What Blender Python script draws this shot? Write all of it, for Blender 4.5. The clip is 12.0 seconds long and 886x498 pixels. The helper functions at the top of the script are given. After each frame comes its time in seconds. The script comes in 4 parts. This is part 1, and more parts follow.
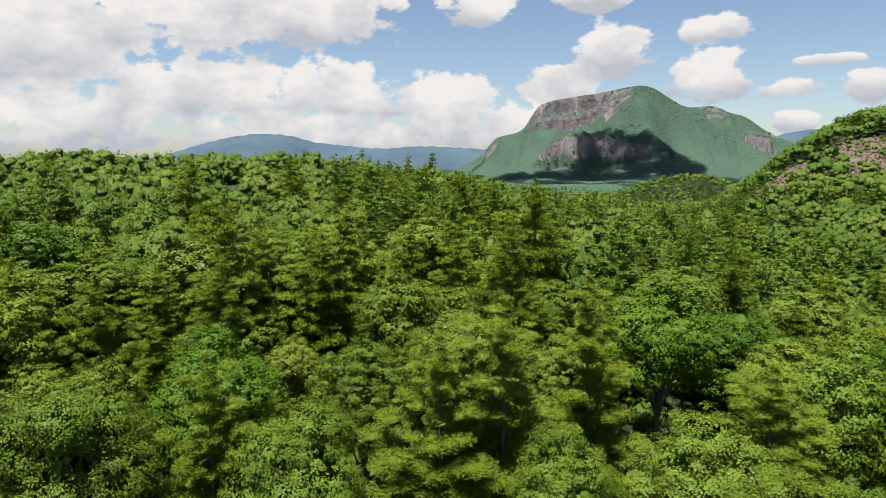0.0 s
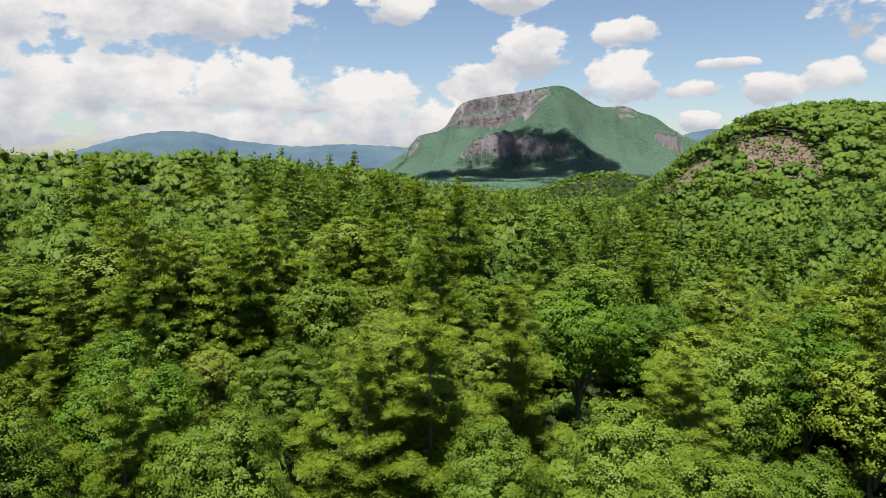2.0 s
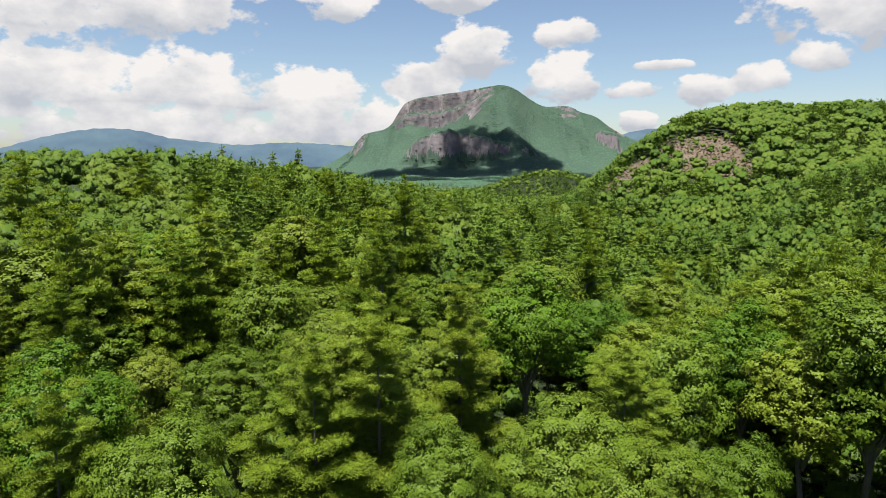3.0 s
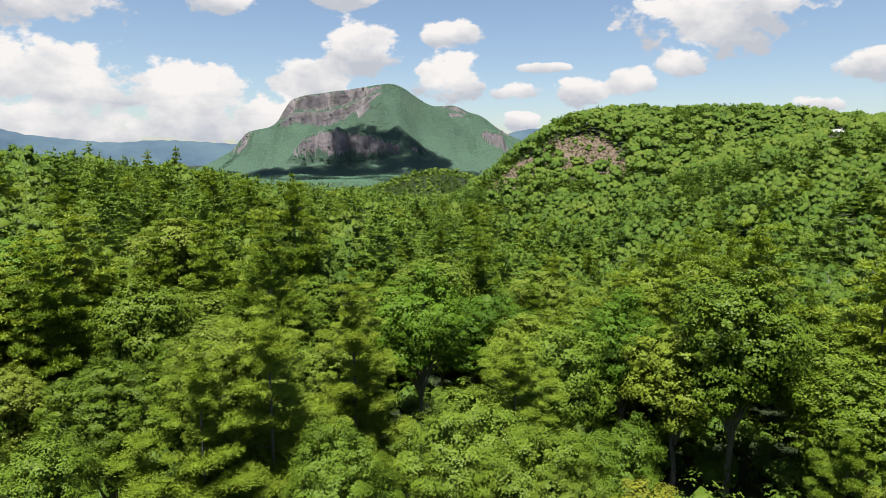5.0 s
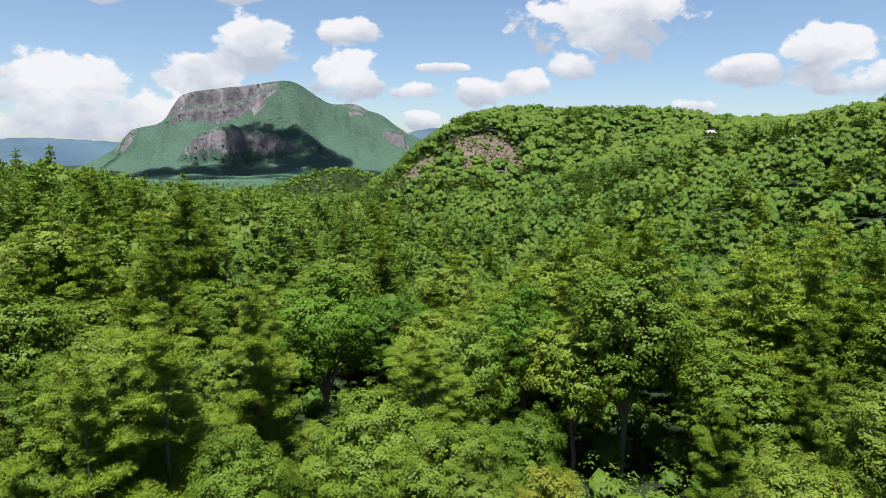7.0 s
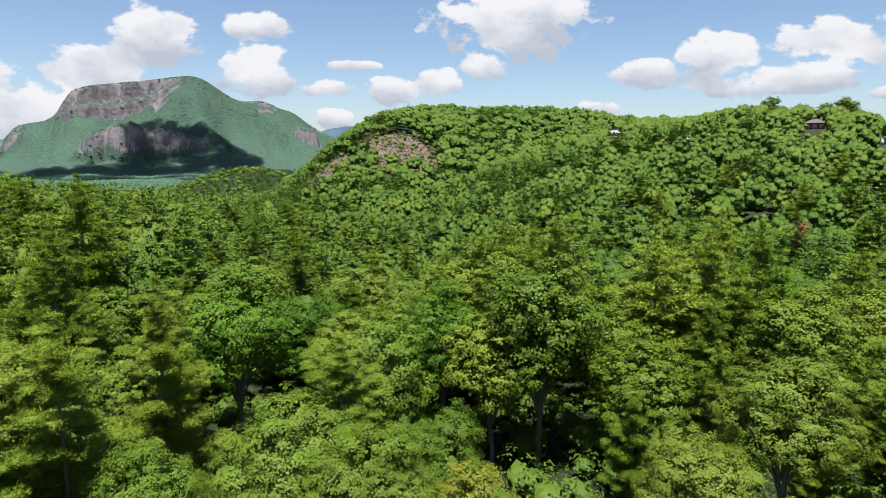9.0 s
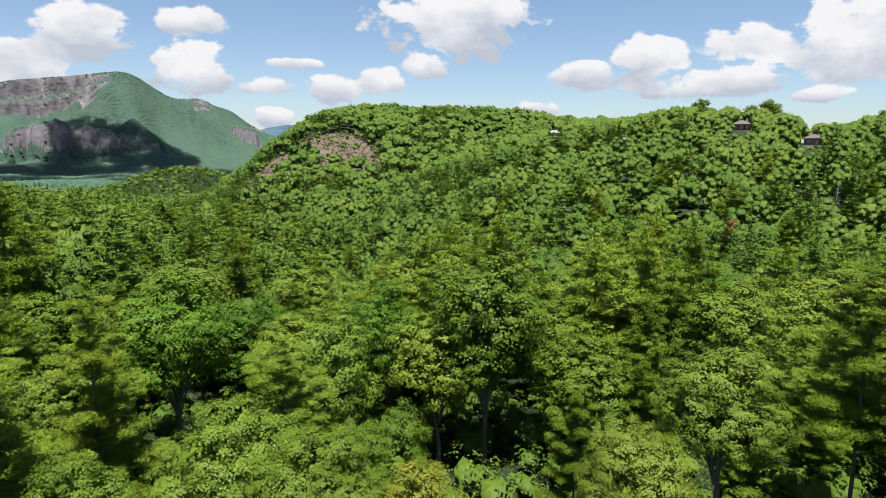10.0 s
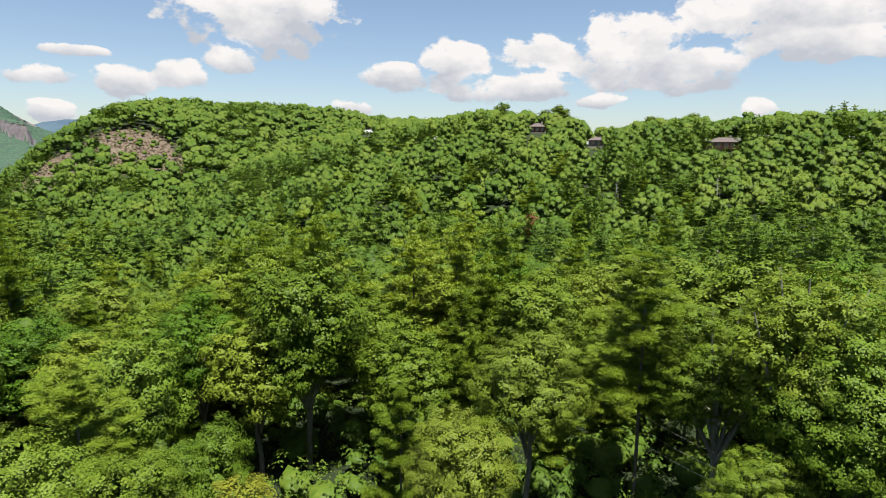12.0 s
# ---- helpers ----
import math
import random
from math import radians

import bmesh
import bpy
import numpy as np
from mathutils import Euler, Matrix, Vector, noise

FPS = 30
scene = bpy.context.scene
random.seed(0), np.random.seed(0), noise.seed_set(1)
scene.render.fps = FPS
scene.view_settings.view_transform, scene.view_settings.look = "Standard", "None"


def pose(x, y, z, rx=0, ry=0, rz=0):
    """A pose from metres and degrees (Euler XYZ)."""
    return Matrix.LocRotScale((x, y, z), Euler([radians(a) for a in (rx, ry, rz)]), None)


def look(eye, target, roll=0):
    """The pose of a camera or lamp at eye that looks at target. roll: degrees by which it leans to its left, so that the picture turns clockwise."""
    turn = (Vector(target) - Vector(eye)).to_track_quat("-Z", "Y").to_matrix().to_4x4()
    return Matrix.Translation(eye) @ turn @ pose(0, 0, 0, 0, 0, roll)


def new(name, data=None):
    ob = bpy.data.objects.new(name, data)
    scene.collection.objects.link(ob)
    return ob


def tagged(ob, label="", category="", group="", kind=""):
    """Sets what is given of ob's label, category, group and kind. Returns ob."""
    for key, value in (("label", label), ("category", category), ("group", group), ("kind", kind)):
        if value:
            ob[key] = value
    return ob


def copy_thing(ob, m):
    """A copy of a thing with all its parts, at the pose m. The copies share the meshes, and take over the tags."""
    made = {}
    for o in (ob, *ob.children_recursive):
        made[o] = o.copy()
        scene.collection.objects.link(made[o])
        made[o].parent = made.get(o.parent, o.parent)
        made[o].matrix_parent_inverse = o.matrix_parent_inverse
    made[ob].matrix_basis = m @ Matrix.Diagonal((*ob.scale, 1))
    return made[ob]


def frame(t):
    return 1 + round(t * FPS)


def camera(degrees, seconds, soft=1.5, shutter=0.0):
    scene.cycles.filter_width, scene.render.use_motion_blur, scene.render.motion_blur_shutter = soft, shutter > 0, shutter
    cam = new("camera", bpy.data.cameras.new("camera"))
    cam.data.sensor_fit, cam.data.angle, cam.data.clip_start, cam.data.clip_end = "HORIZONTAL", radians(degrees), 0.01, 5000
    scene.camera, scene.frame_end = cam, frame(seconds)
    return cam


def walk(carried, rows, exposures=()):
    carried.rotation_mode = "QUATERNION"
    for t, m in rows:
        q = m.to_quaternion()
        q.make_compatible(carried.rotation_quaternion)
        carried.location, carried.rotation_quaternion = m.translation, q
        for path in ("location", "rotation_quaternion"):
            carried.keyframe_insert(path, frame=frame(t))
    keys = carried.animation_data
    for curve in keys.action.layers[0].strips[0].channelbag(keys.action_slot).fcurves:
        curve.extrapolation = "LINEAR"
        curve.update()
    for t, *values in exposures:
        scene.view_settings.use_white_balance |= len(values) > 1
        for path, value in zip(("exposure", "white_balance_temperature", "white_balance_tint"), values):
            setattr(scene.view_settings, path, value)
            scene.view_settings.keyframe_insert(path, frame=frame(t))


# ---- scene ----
# ======== camera: it hovers over the tree tops and turns to the right ========
cam = camera(71.13, 12.0, soft=0.42)
PATH = [
    (0.0, pose(0, 0, 30, 81.76, 0.00, 0.00)),
    (0.5, pose(0, 0, 30, 81.71, 0.04, -1.50)),
    (1.0, pose(0, 0, 30, 81.66, 0.08, -3.07)),
    (1.5, pose(0, 0, 30, 81.62, 0.08, -5.08)),
    (2.0, pose(0, 0, 30, 81.58, 0.06, -7.07)),
    (2.5, pose(0, 0, 30, 81.52, 0.06, -9.53)),
    (3.0, pose(0, 0, 30, 81.46, 0.03, -12.03)),
    (5.0, pose(0, 0, 30, 81.34, -0.03, -22.08)),
    (5.5, pose(0, 0, 30, 81.31, -0.05, -24.87)),
    (6.0, pose(0, 0, 30, 81.30, -0.06, -27.39)),
    (6.5, pose(0, 0, 30, 81.28, -0.06, -29.26)),
    (7.0, pose(0, 0, 30, 81.25, -0.06, -31.10)),
    (9.0, pose(0, 0, 30, 81.16, -0.13, -38.90)),
    (9.5, pose(0, 0, 30, 81.13, -0.16, -41.31)),
    (10.0, pose(0, 0, 30, 81.12, -0.21, -44.10)),
    (10.5, pose(0, 0, 30, 81.13, -0.28, -47.41)),
    (11.0, pose(0, 0, 30, 81.14, -0.36, -51.38)),
    (11.5, pose(0, 0, 30, 81.15, -0.41, -56.09)),
    (12.0, pose(0, 0, 30, 81.15, -0.47, -60.92)),
]
walk(cam, PATH, [(0.0, 1.38, 6500, 10), (2.5, 1.43, 6500, 10), (5.0, 1.48, 6500, 10), (7.0, 1.46, 6080, 10), (9.0, 1.47, 6120, 10), (10.0, 1.48, 6200, 10), (11.0, 1.5, 6430, 10), (12.0, 1.5, 6500, 10)])

# ======== world and sun ========
SUN_AZ, SUN_EL = -140.0, 74.0          # degrees, clockwise from +y
TO_SUN = Vector((math.sin(radians(SUN_AZ)) * math.cos(radians(SUN_EL)),
                 math.cos(radians(SUN_AZ)) * math.cos(radians(SUN_EL)), math.sin(radians(SUN_EL))))
sun = new("sun", bpy.data.lights.new("sun", "SUN"))
sun.data.energy, sun.data.angle, sun.data.color = 5.0, radians(0.55), (1.0, 0.95, 0.86)
sun.matrix_world = look((0, 0, 300), Vector((0, 0, 300)) - TO_SUN)

# cumulus clouds: azimuth, elevation, half width, half height in degrees
CLOUDS_WEST = [(-31.3, 9.4, 7.7, 4.9), (-21.0, 11.7, 9.3, 3.7), (-10.6, 12.8, 7.2, 3.4), (-21.5, 5.7, 9.6, 3.2),
               (-30.9, 3.0, 8.1, 2.7), (-9.3, 5.7, 5.9, 3.5), (0.1, 4.8, 5.3, 3.1), (6.6, 3.1, 2.7, 2.0), (-12.8, 2.2, 11.1, 1.8), (2.0, 2.4, 7.0, 2.0)]
CLOUDS_MID = [(3.3, 13.2, 4.0, 1.8), (12.8, 13.7, 3.8, 1.4), (14.5, 9.1, 3.7, 2.6), (9.9, 6.3, 3.5, 2.2), (22.5, 10.5, 2.9, 1.3),
              (22.6, 6.7, 3.4, 2.4), (31.1, 7.6, 2.3, 0.5), (28.9, 5.5, 2.1, 0.9), (29.0, 3.0, 1.7, 0.9),
              (45.4, 11.4, 7.5, 3.4), (42.7, 7.7, 2.1, 1.3), (34.2, 5.4, 2.4, 1.3), (38.7, 6.1, 2.2, 1.3)]
CLOUDS_EAST = [(56.6, 6.6, 3.0, 1.4), (52.7, 3.9, 1.9, 0.8), (62.4, 7.7, 3.8, 2.1), (69.4, 8.4, 4.2, 1.9), (77.3, 9.0, 5.3, 3.0),
               (69.2, 6.4, 3.0, 1.3), (85.2, 11.5, 3.9, 2.3), (92.7, 11.6, 5.4, 1.8), (92.5, 8.3, 6.0, 1.2),
               (87.1, 3.8, 1.3, 1.0), (74.9, 4.5, 2.2, 0.7), (67.0, 5.7, 6.5, 1.4), (79.0, 7.2, 7.5, 2.2), (90.0, 9.6, 6.5, 2.2)]


def make_world():
    w = bpy.data.worlds.new("sky")
    scene.world = w
    w.use_nodes = True
    nt = w.node_tree
    nt.nodes.clear()

    def math_node(op, a, b=None, c=None, clamp=False):
        n = nt.nodes.new("ShaderNodeMath")
        n.operation, n.use_clamp = op, clamp
        for k, v in enumerate((a, b, c)):
            if v is None:
                continue
            if isinstance(v, (int, float)):
                n.inputs[k].default_value = v
            else:
                nt.links.new(v, n.inputs[k])
        return n.outputs[0]

    tc = nt.nodes.new("ShaderNodeTexCoord")
    nrm = nt.nodes.new("ShaderNodeVectorMath")
    nrm.operation = "NORMALIZE"
    nt.links.new(tc.outputs["Generated"], nrm.inputs[0])
    sep = nt.nodes.new("ShaderNodeSeparateXYZ")
    nt.links.new(nrm.outputs[0], sep.inputs[0])
    az = math_node("MULTIPLY", math_node("ARCTAN2", sep.outputs[0], sep.outputs[1]), 57.29578)
    el = math_node("MULTIPLY", math_node("ARCSINE", sep.outputs[2]), 57.29578)
    comb = nt.nodes.new("ShaderNodeCombineXYZ")
    nt.links.new(az, comb.inputs[0])
    nt.links.new(math_node("MULTIPLY", el, 1.5), comb.inputs[1])

    def fbm(scale, detail, rough, shift=0.0):
        n = nt.nodes.new("ShaderNodeTexNoise")
        n.noise_dimensions = "3D"
        n.inputs["Scale"].default_value, n.inputs["Detail"].default_value, n.inputs["Roughness"].default_value = scale, detail, rough
        add = nt.nodes.new("ShaderNodeVectorMath")
        add.operation = "ADD"
        add.inputs[1].default_value = (shift, shift * 0.7, 3.1)
        nt.links.new(comb.outputs[0], add.inputs[0])
        nt.links.new(add.outputs[0], n.inputs["Vector"])
        return n.outputs["Fac"]

    puff = fbm(0.40, 8.0, 0.54)
    warp = fbm(0.14, 3.0, 0.5, 40.0)
    azw = math_node("MULTIPLY_ADD", warp, 2.4, math_node("SUBTRACT", az, 1.2))
    field, weight, lift = None, None, None
    for a, e, ra, re in CLOUDS_WEST + CLOUDS_MID + CLOUDS_EAST:
        du = math_node("MULTIPLY", math_node("SUBTRACT", azw, a), 1 / ra)
        dv = math_node("MULTIPLY", math_node("SUBTRACT", el, e), 1 / re)
        f = math_node("SUBTRACT", 1.0, math_node("MULTIPLY_ADD", du, du, math_node("MULTIPLY", dv, dv)))
        field = f if field is None else math_node("MAXIMUM", field, f)
        wgt = math_node("MAXIMUM", math_node("ADD", f, 0.5), 0.0001)
        lft = math_node("MULTIPLY", wgt, dv)
        weight = wgt if weight is None else math_node("ADD", weight, wgt)
        lift = lft if lift is None else math_node("ADD", lift, lft)
    # elsewhere round the sky: the same kind of broken cloud
    far = math_node("MULTIPLY", math_node("SUBTRACT", fbm(0.05, 3.0, 0.5, 90.0), 0.66), 9.0)
    away = math_node("MAXIMUM", math_node("SUBTRACT", math_node("ABSOLUTE", math_node("SUBTRACT", az, 28.0)), 78.0),
                     math_node("MULTIPLY", math_node("SUBTRACT", el, 18.0), 2.0))
    away = math_node("MULTIPLY", away, 0.1, clamp=True)
    field = math_node("MAXIMUM", field, math_node("MULTIPLY_ADD", math_node("SUBTRACT", 1.0, away), -4.0, far))
    field = math_node("MAXIMUM", field, -4.0)
    dens = math_node("MULTIPLY_ADD", math_node("SUBTRACT", puff, 0.5), 3.4, field)
    ramp = nt.nodes.new("ShaderNodeMapRange")
    ramp.interpolation_type = "SMOOTHSTEP"
    ramp.inputs["From Min"].default_value, ramp.inputs["From Max"].default_value = -0.02, 0.42
    nt.links.new(dens, ramp.inputs["Value"])
    mask = math_node("MULTIPLY", ramp.outputs[0], math_node("MULTIPLY_ADD", el, 0.6, 0.4, clamp=True))
    rel = math_node("DIVIDE", lift, weight)
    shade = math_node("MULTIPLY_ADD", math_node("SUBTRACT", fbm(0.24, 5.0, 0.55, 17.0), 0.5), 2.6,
                      math_node("MULTIPLY_ADD", rel, 0.90, 0.68))
    shade = math_node("MULTIPLY", shade, 1.0, clamp=True)
    ccol = nt.nodes.new("ShaderNodeMix")
    ccol.data_type = "RGBA"
    nt.links.new(shade, ccol.inputs[0])
    ccol.inputs[6].default_value = (0.55, 0.58, 0.64, 1)
    ccol.inputs[7].default_value = (0.95, 0.92, 0.90, 1)
    sky = nt.nodes.new("ShaderNodeTexSky")
    sky.sky_type, sky.sun_disc = "NISHITA", False
    sky.sun_elevation, sky.sun_rotation = radians(SUN_EL), radians(SUN_AZ)
    sky.altitude, sky.air_density, sky.dust_density, sky.ozone_density = 900, 1.0, 1.6, 0.4
    b1, b2 = nt.nodes.new("ShaderNodeBackground"), nt.nodes.new("ShaderNodeBackground")
    nt.links.new(sky.outputs[0], b1.inputs[0])
    b1.inputs[1].default_value = 0.050
    nt.links.new(ccol.outputs[2], b2.inputs[0])
    b2.inputs[1].default_value = 0.355
    mix, out = nt.nodes.new("ShaderNodeMixShader"), nt.nodes.new("ShaderNodeOutputWorld")
    nt.links.new(mask, mix.inputs[0])
    nt.links.new(b1.outputs[0], mix.inputs[1])
    nt.links.new(b2.outputs[0], mix.inputs[2])
    nt.links.new(mix.outputs[0], out.inputs[0])


make_world()

# ======== materials ========


class Nodes:
    """A small wrapper for building node trees."""

    def __init__(self, name):
        self.mat = bpy.data.materials.new(name)
        self.mat.use_nodes = True
        self.nt = self.mat.node_tree
        self.nt.nodes.clear()
        self.out = self.add("ShaderNodeOutputMaterial")

    def add(self, kind, **inputs):
        n = self.nt.nodes.new(kind)
        for k, v in inputs.items():
            self.put(n, k.replace("_", " "), v)
        return n

    def put(self, n, key, v):
        if isinstance(v, bpy.types.NodeSocket):
            self.nt.links.new(v, n.inputs[key])
        else:
            n.inputs[key].default_value = v

    def noise(self, scale, detail=4.0, rough=0.55, vec=None):
        n = self.add("ShaderNodeTexNoise", Scale=scale, Detail=detail, Roughness=rough)
        self.nt.links.new(vec if vec else self.coords(), n.inputs["Vector"])
        return n.outputs["Fac"]

    def coords(self):
        g = self.add("ShaderNodeNewGeometry")
        return g.outputs["Position"]

    def ramp(self, fac, stops):
        n = self.add("ShaderNodeValToRGB")
        self.nt.links.new(fac, n.inputs[0])
        el = n.color_ramp.elements
        while len(el) < len(stops):
            el.new(0.5)
        for e, (p, c) in zip(el, stops):
            e.position, e.color = p, (*c, 1)
        return n.outputs[0]

    def mix(self, fac, a, b):
        n = self.add("ShaderNodeMix")
        n.data_type = "RGBA"
        for k, v in ((0, fac), (6, a), (7, b)):
            if isinstance(v, bpy.types.NodeSocket):
                self.nt.links.new(v, n.inputs[k])
            else:
                n.inputs[k].default_value = v if k == 0 else (*v, 1)
        return n.outputs[2]

    def math(self, op, a, b=0.0, clamp=False):
        n = self.add("ShaderNodeMath")
        n.operation, n.use_clamp = op, clamp
        self.put(n, 0, a)
        self.put(n, 1, b)
        return n.outputs[0]

    def surface(self, color, rough=0.8, bump=None, strength=0.3, distance=0.05, metal=0.0, spec=0.3):
        p = self.add("ShaderNodeBsdfPrincipled", Roughness=rough, Metallic=metal)
        self.put(p, "Base Color", color if isinstance(color, bpy.types.NodeSocket) else (*color, 1))
        p.inputs["Specular IOR Level"].default_value = spec
        if bump:
            b = self.add("ShaderNodeBump", Strength=strength, Distance=distance, Height=bump)
            self.nt.links.new(b.outputs[0], p.inputs["Normal"])
        self.nt.links.new(p.outputs[0], self.out.inputs[0])
        return p


def leaf_material(name, stops, source, through_light=0.07, rough=0.5, facet=6.0, fine=1.6, turn=0.22, lift=0.1):
    """Foliage: tone by tree and by leaf, light that comes through the leaf; lift: how far the leaves face the sky."""
    m = Nodes(name)
    if source == "object":
        tone = m.add("ShaderNodeObjectInfo").outputs["Random"]
    else:
        a = m.add("ShaderNodeAttribute")
        a.attribute_name = "tint"
        tone = a.outputs["Fac"]
    isl = m.add("ShaderNodeNewGeometry").outputs["Random Per Island"]
    patch = m.noise(0.6, 3.0)
    f = m.math("ADD", m.math("MULTIPLY", m.math("SUBTRACT", tone, 0.12), 0.62), m.math("MULTIPLY", m.math("SUBTRACT", isl, 0.5), 0.30))
    f = m.math("ADD", f, m.math("MULTIPLY", m.math("SUBTRACT", patch, 0.5), 0.6))
    f = m.math("ADD", f, m.math("MULTIPLY", m.math("SUBTRACT", m.noise(fine, 4.0, 0.6), 0.5), 0.5))
    # single leaves: each with its own tone and tilt
    cell = m.add("ShaderNodeTexVoronoi", Scale=facet)
    m.nt.links.new(m.coords(), cell.inputs["Vector"])
    tilt = m.add("ShaderNodeVectorMath")
    tilt.operation = "SUBTRACT"
    m.nt.links.new(cell.outputs["Color"], tilt.inputs[0])
    tilt.inputs[1].default_value = (0.5, 0.5, 0.5)
    sep = m.add("ShaderNodeSeparateXYZ")
    m.nt.links.new(tilt.outputs[0], sep.inputs[0])
    f = m.math("ADD", f, m.math("MULTIPLY", sep.outputs[0], 0.30))
    f = m.math("ADD", f, 0.30, clamp=True)
    col = m.ramp(f, stops)
    big = m.add("ShaderNodeVectorMath")
    big.operation = "SCALE"
    m.nt.links.new(tilt.outputs[0], big.inputs[0])
    big.inputs["Scale"].default_value = turn
    add = m.add("ShaderNodeVectorMath")
    add.operation = "ADD"
    m.nt.links.new(big.outputs[0], add.inputs[0])
    m.nt.links.new(m.add("ShaderNodeNewGeometry").outputs["Normal"], add.inputs[1])
    up = m.add("ShaderNodeVectorMath")
    up.operation = "ADD"
    m.nt.links.new(add.outputs[0], up.inputs[0])
    up.inputs[1].default_value = (0, 0, lift)
    way = m.add("ShaderNodeVectorMath")
    way.operation = "NORMALIZE"
    m.nt.links.new(up.outputs[0], way.inputs[0])
    p = m.add("ShaderNodeBsdfPrincipled", Roughness=rough)
    m.put(p, "Base Color", col)
    p.inputs["Specular IOR Level"].default_value = 0.09
    m.nt.links.new(way.outputs[0], p.inputs["Normal"])
    t = m.add("ShaderNodeBsdfTranslucent")
    hue = m.add("ShaderNodeMix")
    hue.data_type, hue.blend_type = "RGBA", "MULTIPLY"
    hue.inputs[0].default_value = 1.0
    m.nt.links.new(col, hue.inputs[6])
    hue.inputs[7].default_value = (1.5, 1.35, 0.5, 1)
    m.nt.links.new(hue.outputs[2], t.inputs["Color"])
    mx = m.add("ShaderNodeMixShader")
    mx.inputs[0].default_value = through_light
    m.nt.links.new(p.outputs[0], mx.inputs[1])
    m.nt.links.new(t.outputs[0], mx.inputs[2])
    m.nt.links.new(mx.outputs[0], m.out.inputs[0])
    return m.mat


BROAD_STOPS = [(0.0, (0.038, 0.070, 0.006)), (0.35, (0.061, 0.099, 0.007)), (0.65, (0.082, 0.121, 0.011)), (1.0, (0.112, 0.146, 0.013))]
PINE_STOPS = [(0.0, (0.059, 0.100, 0.010)), (0.4, (0.095, 0.148, 0.012)), (0.75, (0.131, 0.186, 0.018)), (1.0, (0.162, 0.214, 0.027))]
OAK = leaf_material("oak_foliage", BROAD_STOPS, "object")
MAPLE = leaf_material("maple_foliage", [(0.0, (0.048, 0.088, 0.006)), (0.5, (0.067, 0.111, 0.010)), (1.0, (0.090, 0.132, 0.013))], "object")
POPLAR = leaf_material("poplar_foliage", [(0.0, (0.059, 0.093, 0.008)), (0.5, (0.081, 0.117, 0.012)), (1.0, (0.111, 0.140, 0.016))], "object")
LOCUST = leaf_material("locust_foliage", [(0.0, (0.034, 0.075, 0.006)), (0.5, (0.050, 0.103, 0.006)), (1.0, (0.068, 0.125, 0.008))], "object")
GOLD_LEAVES = leaf_material("yellow_foliage", [(0.0, (0.090, 0.105, 0.010)), (0.5, (0.135, 0.140, 0.013)), (1.0, (0.180, 0.160, 0.018))], "object")
BROWN_LEAVES = leaf_material("withered_foliage", [(0.0, (0.115, 0.043, 0.018)), (0.5, (0.158, 0.065, 0.029)), (1.0, (0.202, 0.101, 0.043))], "object", 0.15)
PINE = leaf_material("pine_needles", PINE_STOPS, "object", 0.32)
BROAD_WOODS = leaf_material("broadleaf_woods", [(0.0, (0.035, 0.072, 0.010)), (0.35, (0.054, 0.099, 0.012)), (0.65, (0.073, 0.119, 0.016)), (1.0, (0.100, 0.138, 0.019))], "attribute", 0.30, facet=2.4, fine=1.3, turn=0.75, lift=0.85)
PINE_WOODS = leaf_material("pine_woods", [(0.0, (0.041, 0.078, 0.012)), (0.4, (0.064, 0.115, 0.012)), (0.75, (0.088, 0.144, 0.017)), (1.0, (0.110, 0.166, 0.023))], "attribute", 0.22, facet=2.6, turn=0.4, lift=0.45)


def bark_material(name, a, b):
    m = Nodes(name)
    tc = m.add("ShaderNodeTexCoord")
    mp = m.add("ShaderNodeMapping")
    mp.inputs["Scale"].default_value = (9, 9, 1.6)
    m.nt.links.new(tc.outputs["Object"], mp.inputs["Vector"])
    n = m.noise(1.0, 6.0, 0.65, mp.outputs[0])
    lichen = m.noise(0.9, 3.0)
    m.surface(m.mix(m.math("MULTIPLY", lichen, 0.6), m.ramp(n, [(0.3, a), (0.7, b)]), (0.16, 0.16, 0.13)), 0.9, n, 0.7, 0.03)
    return m.mat


BARK_PINE = bark_material("pine_bark", (0.030, 0.024, 0.020), (0.10, 0.08, 0.065))
BARK_BROAD = bark_material("oak_bark", (0.035, 0.030, 0.026), (0.12, 0.105, 0.088))
BARK_PALE = bark_material("pale_bark", (0.10, 0.095, 0.085), (0.24, 0.23, 0.21))
DEAD_WOOD = bark_material("bleached_dead_wood", (0.18, 0.17, 0.16), (0.36, 0.34, 0.32))


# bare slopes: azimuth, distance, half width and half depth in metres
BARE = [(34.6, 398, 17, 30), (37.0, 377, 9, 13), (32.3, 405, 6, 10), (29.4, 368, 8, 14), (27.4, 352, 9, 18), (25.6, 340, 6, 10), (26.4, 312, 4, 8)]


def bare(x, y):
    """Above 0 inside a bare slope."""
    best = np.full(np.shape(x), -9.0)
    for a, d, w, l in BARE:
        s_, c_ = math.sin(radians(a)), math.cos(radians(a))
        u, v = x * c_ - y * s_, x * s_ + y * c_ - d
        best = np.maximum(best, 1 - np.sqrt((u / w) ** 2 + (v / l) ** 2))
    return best


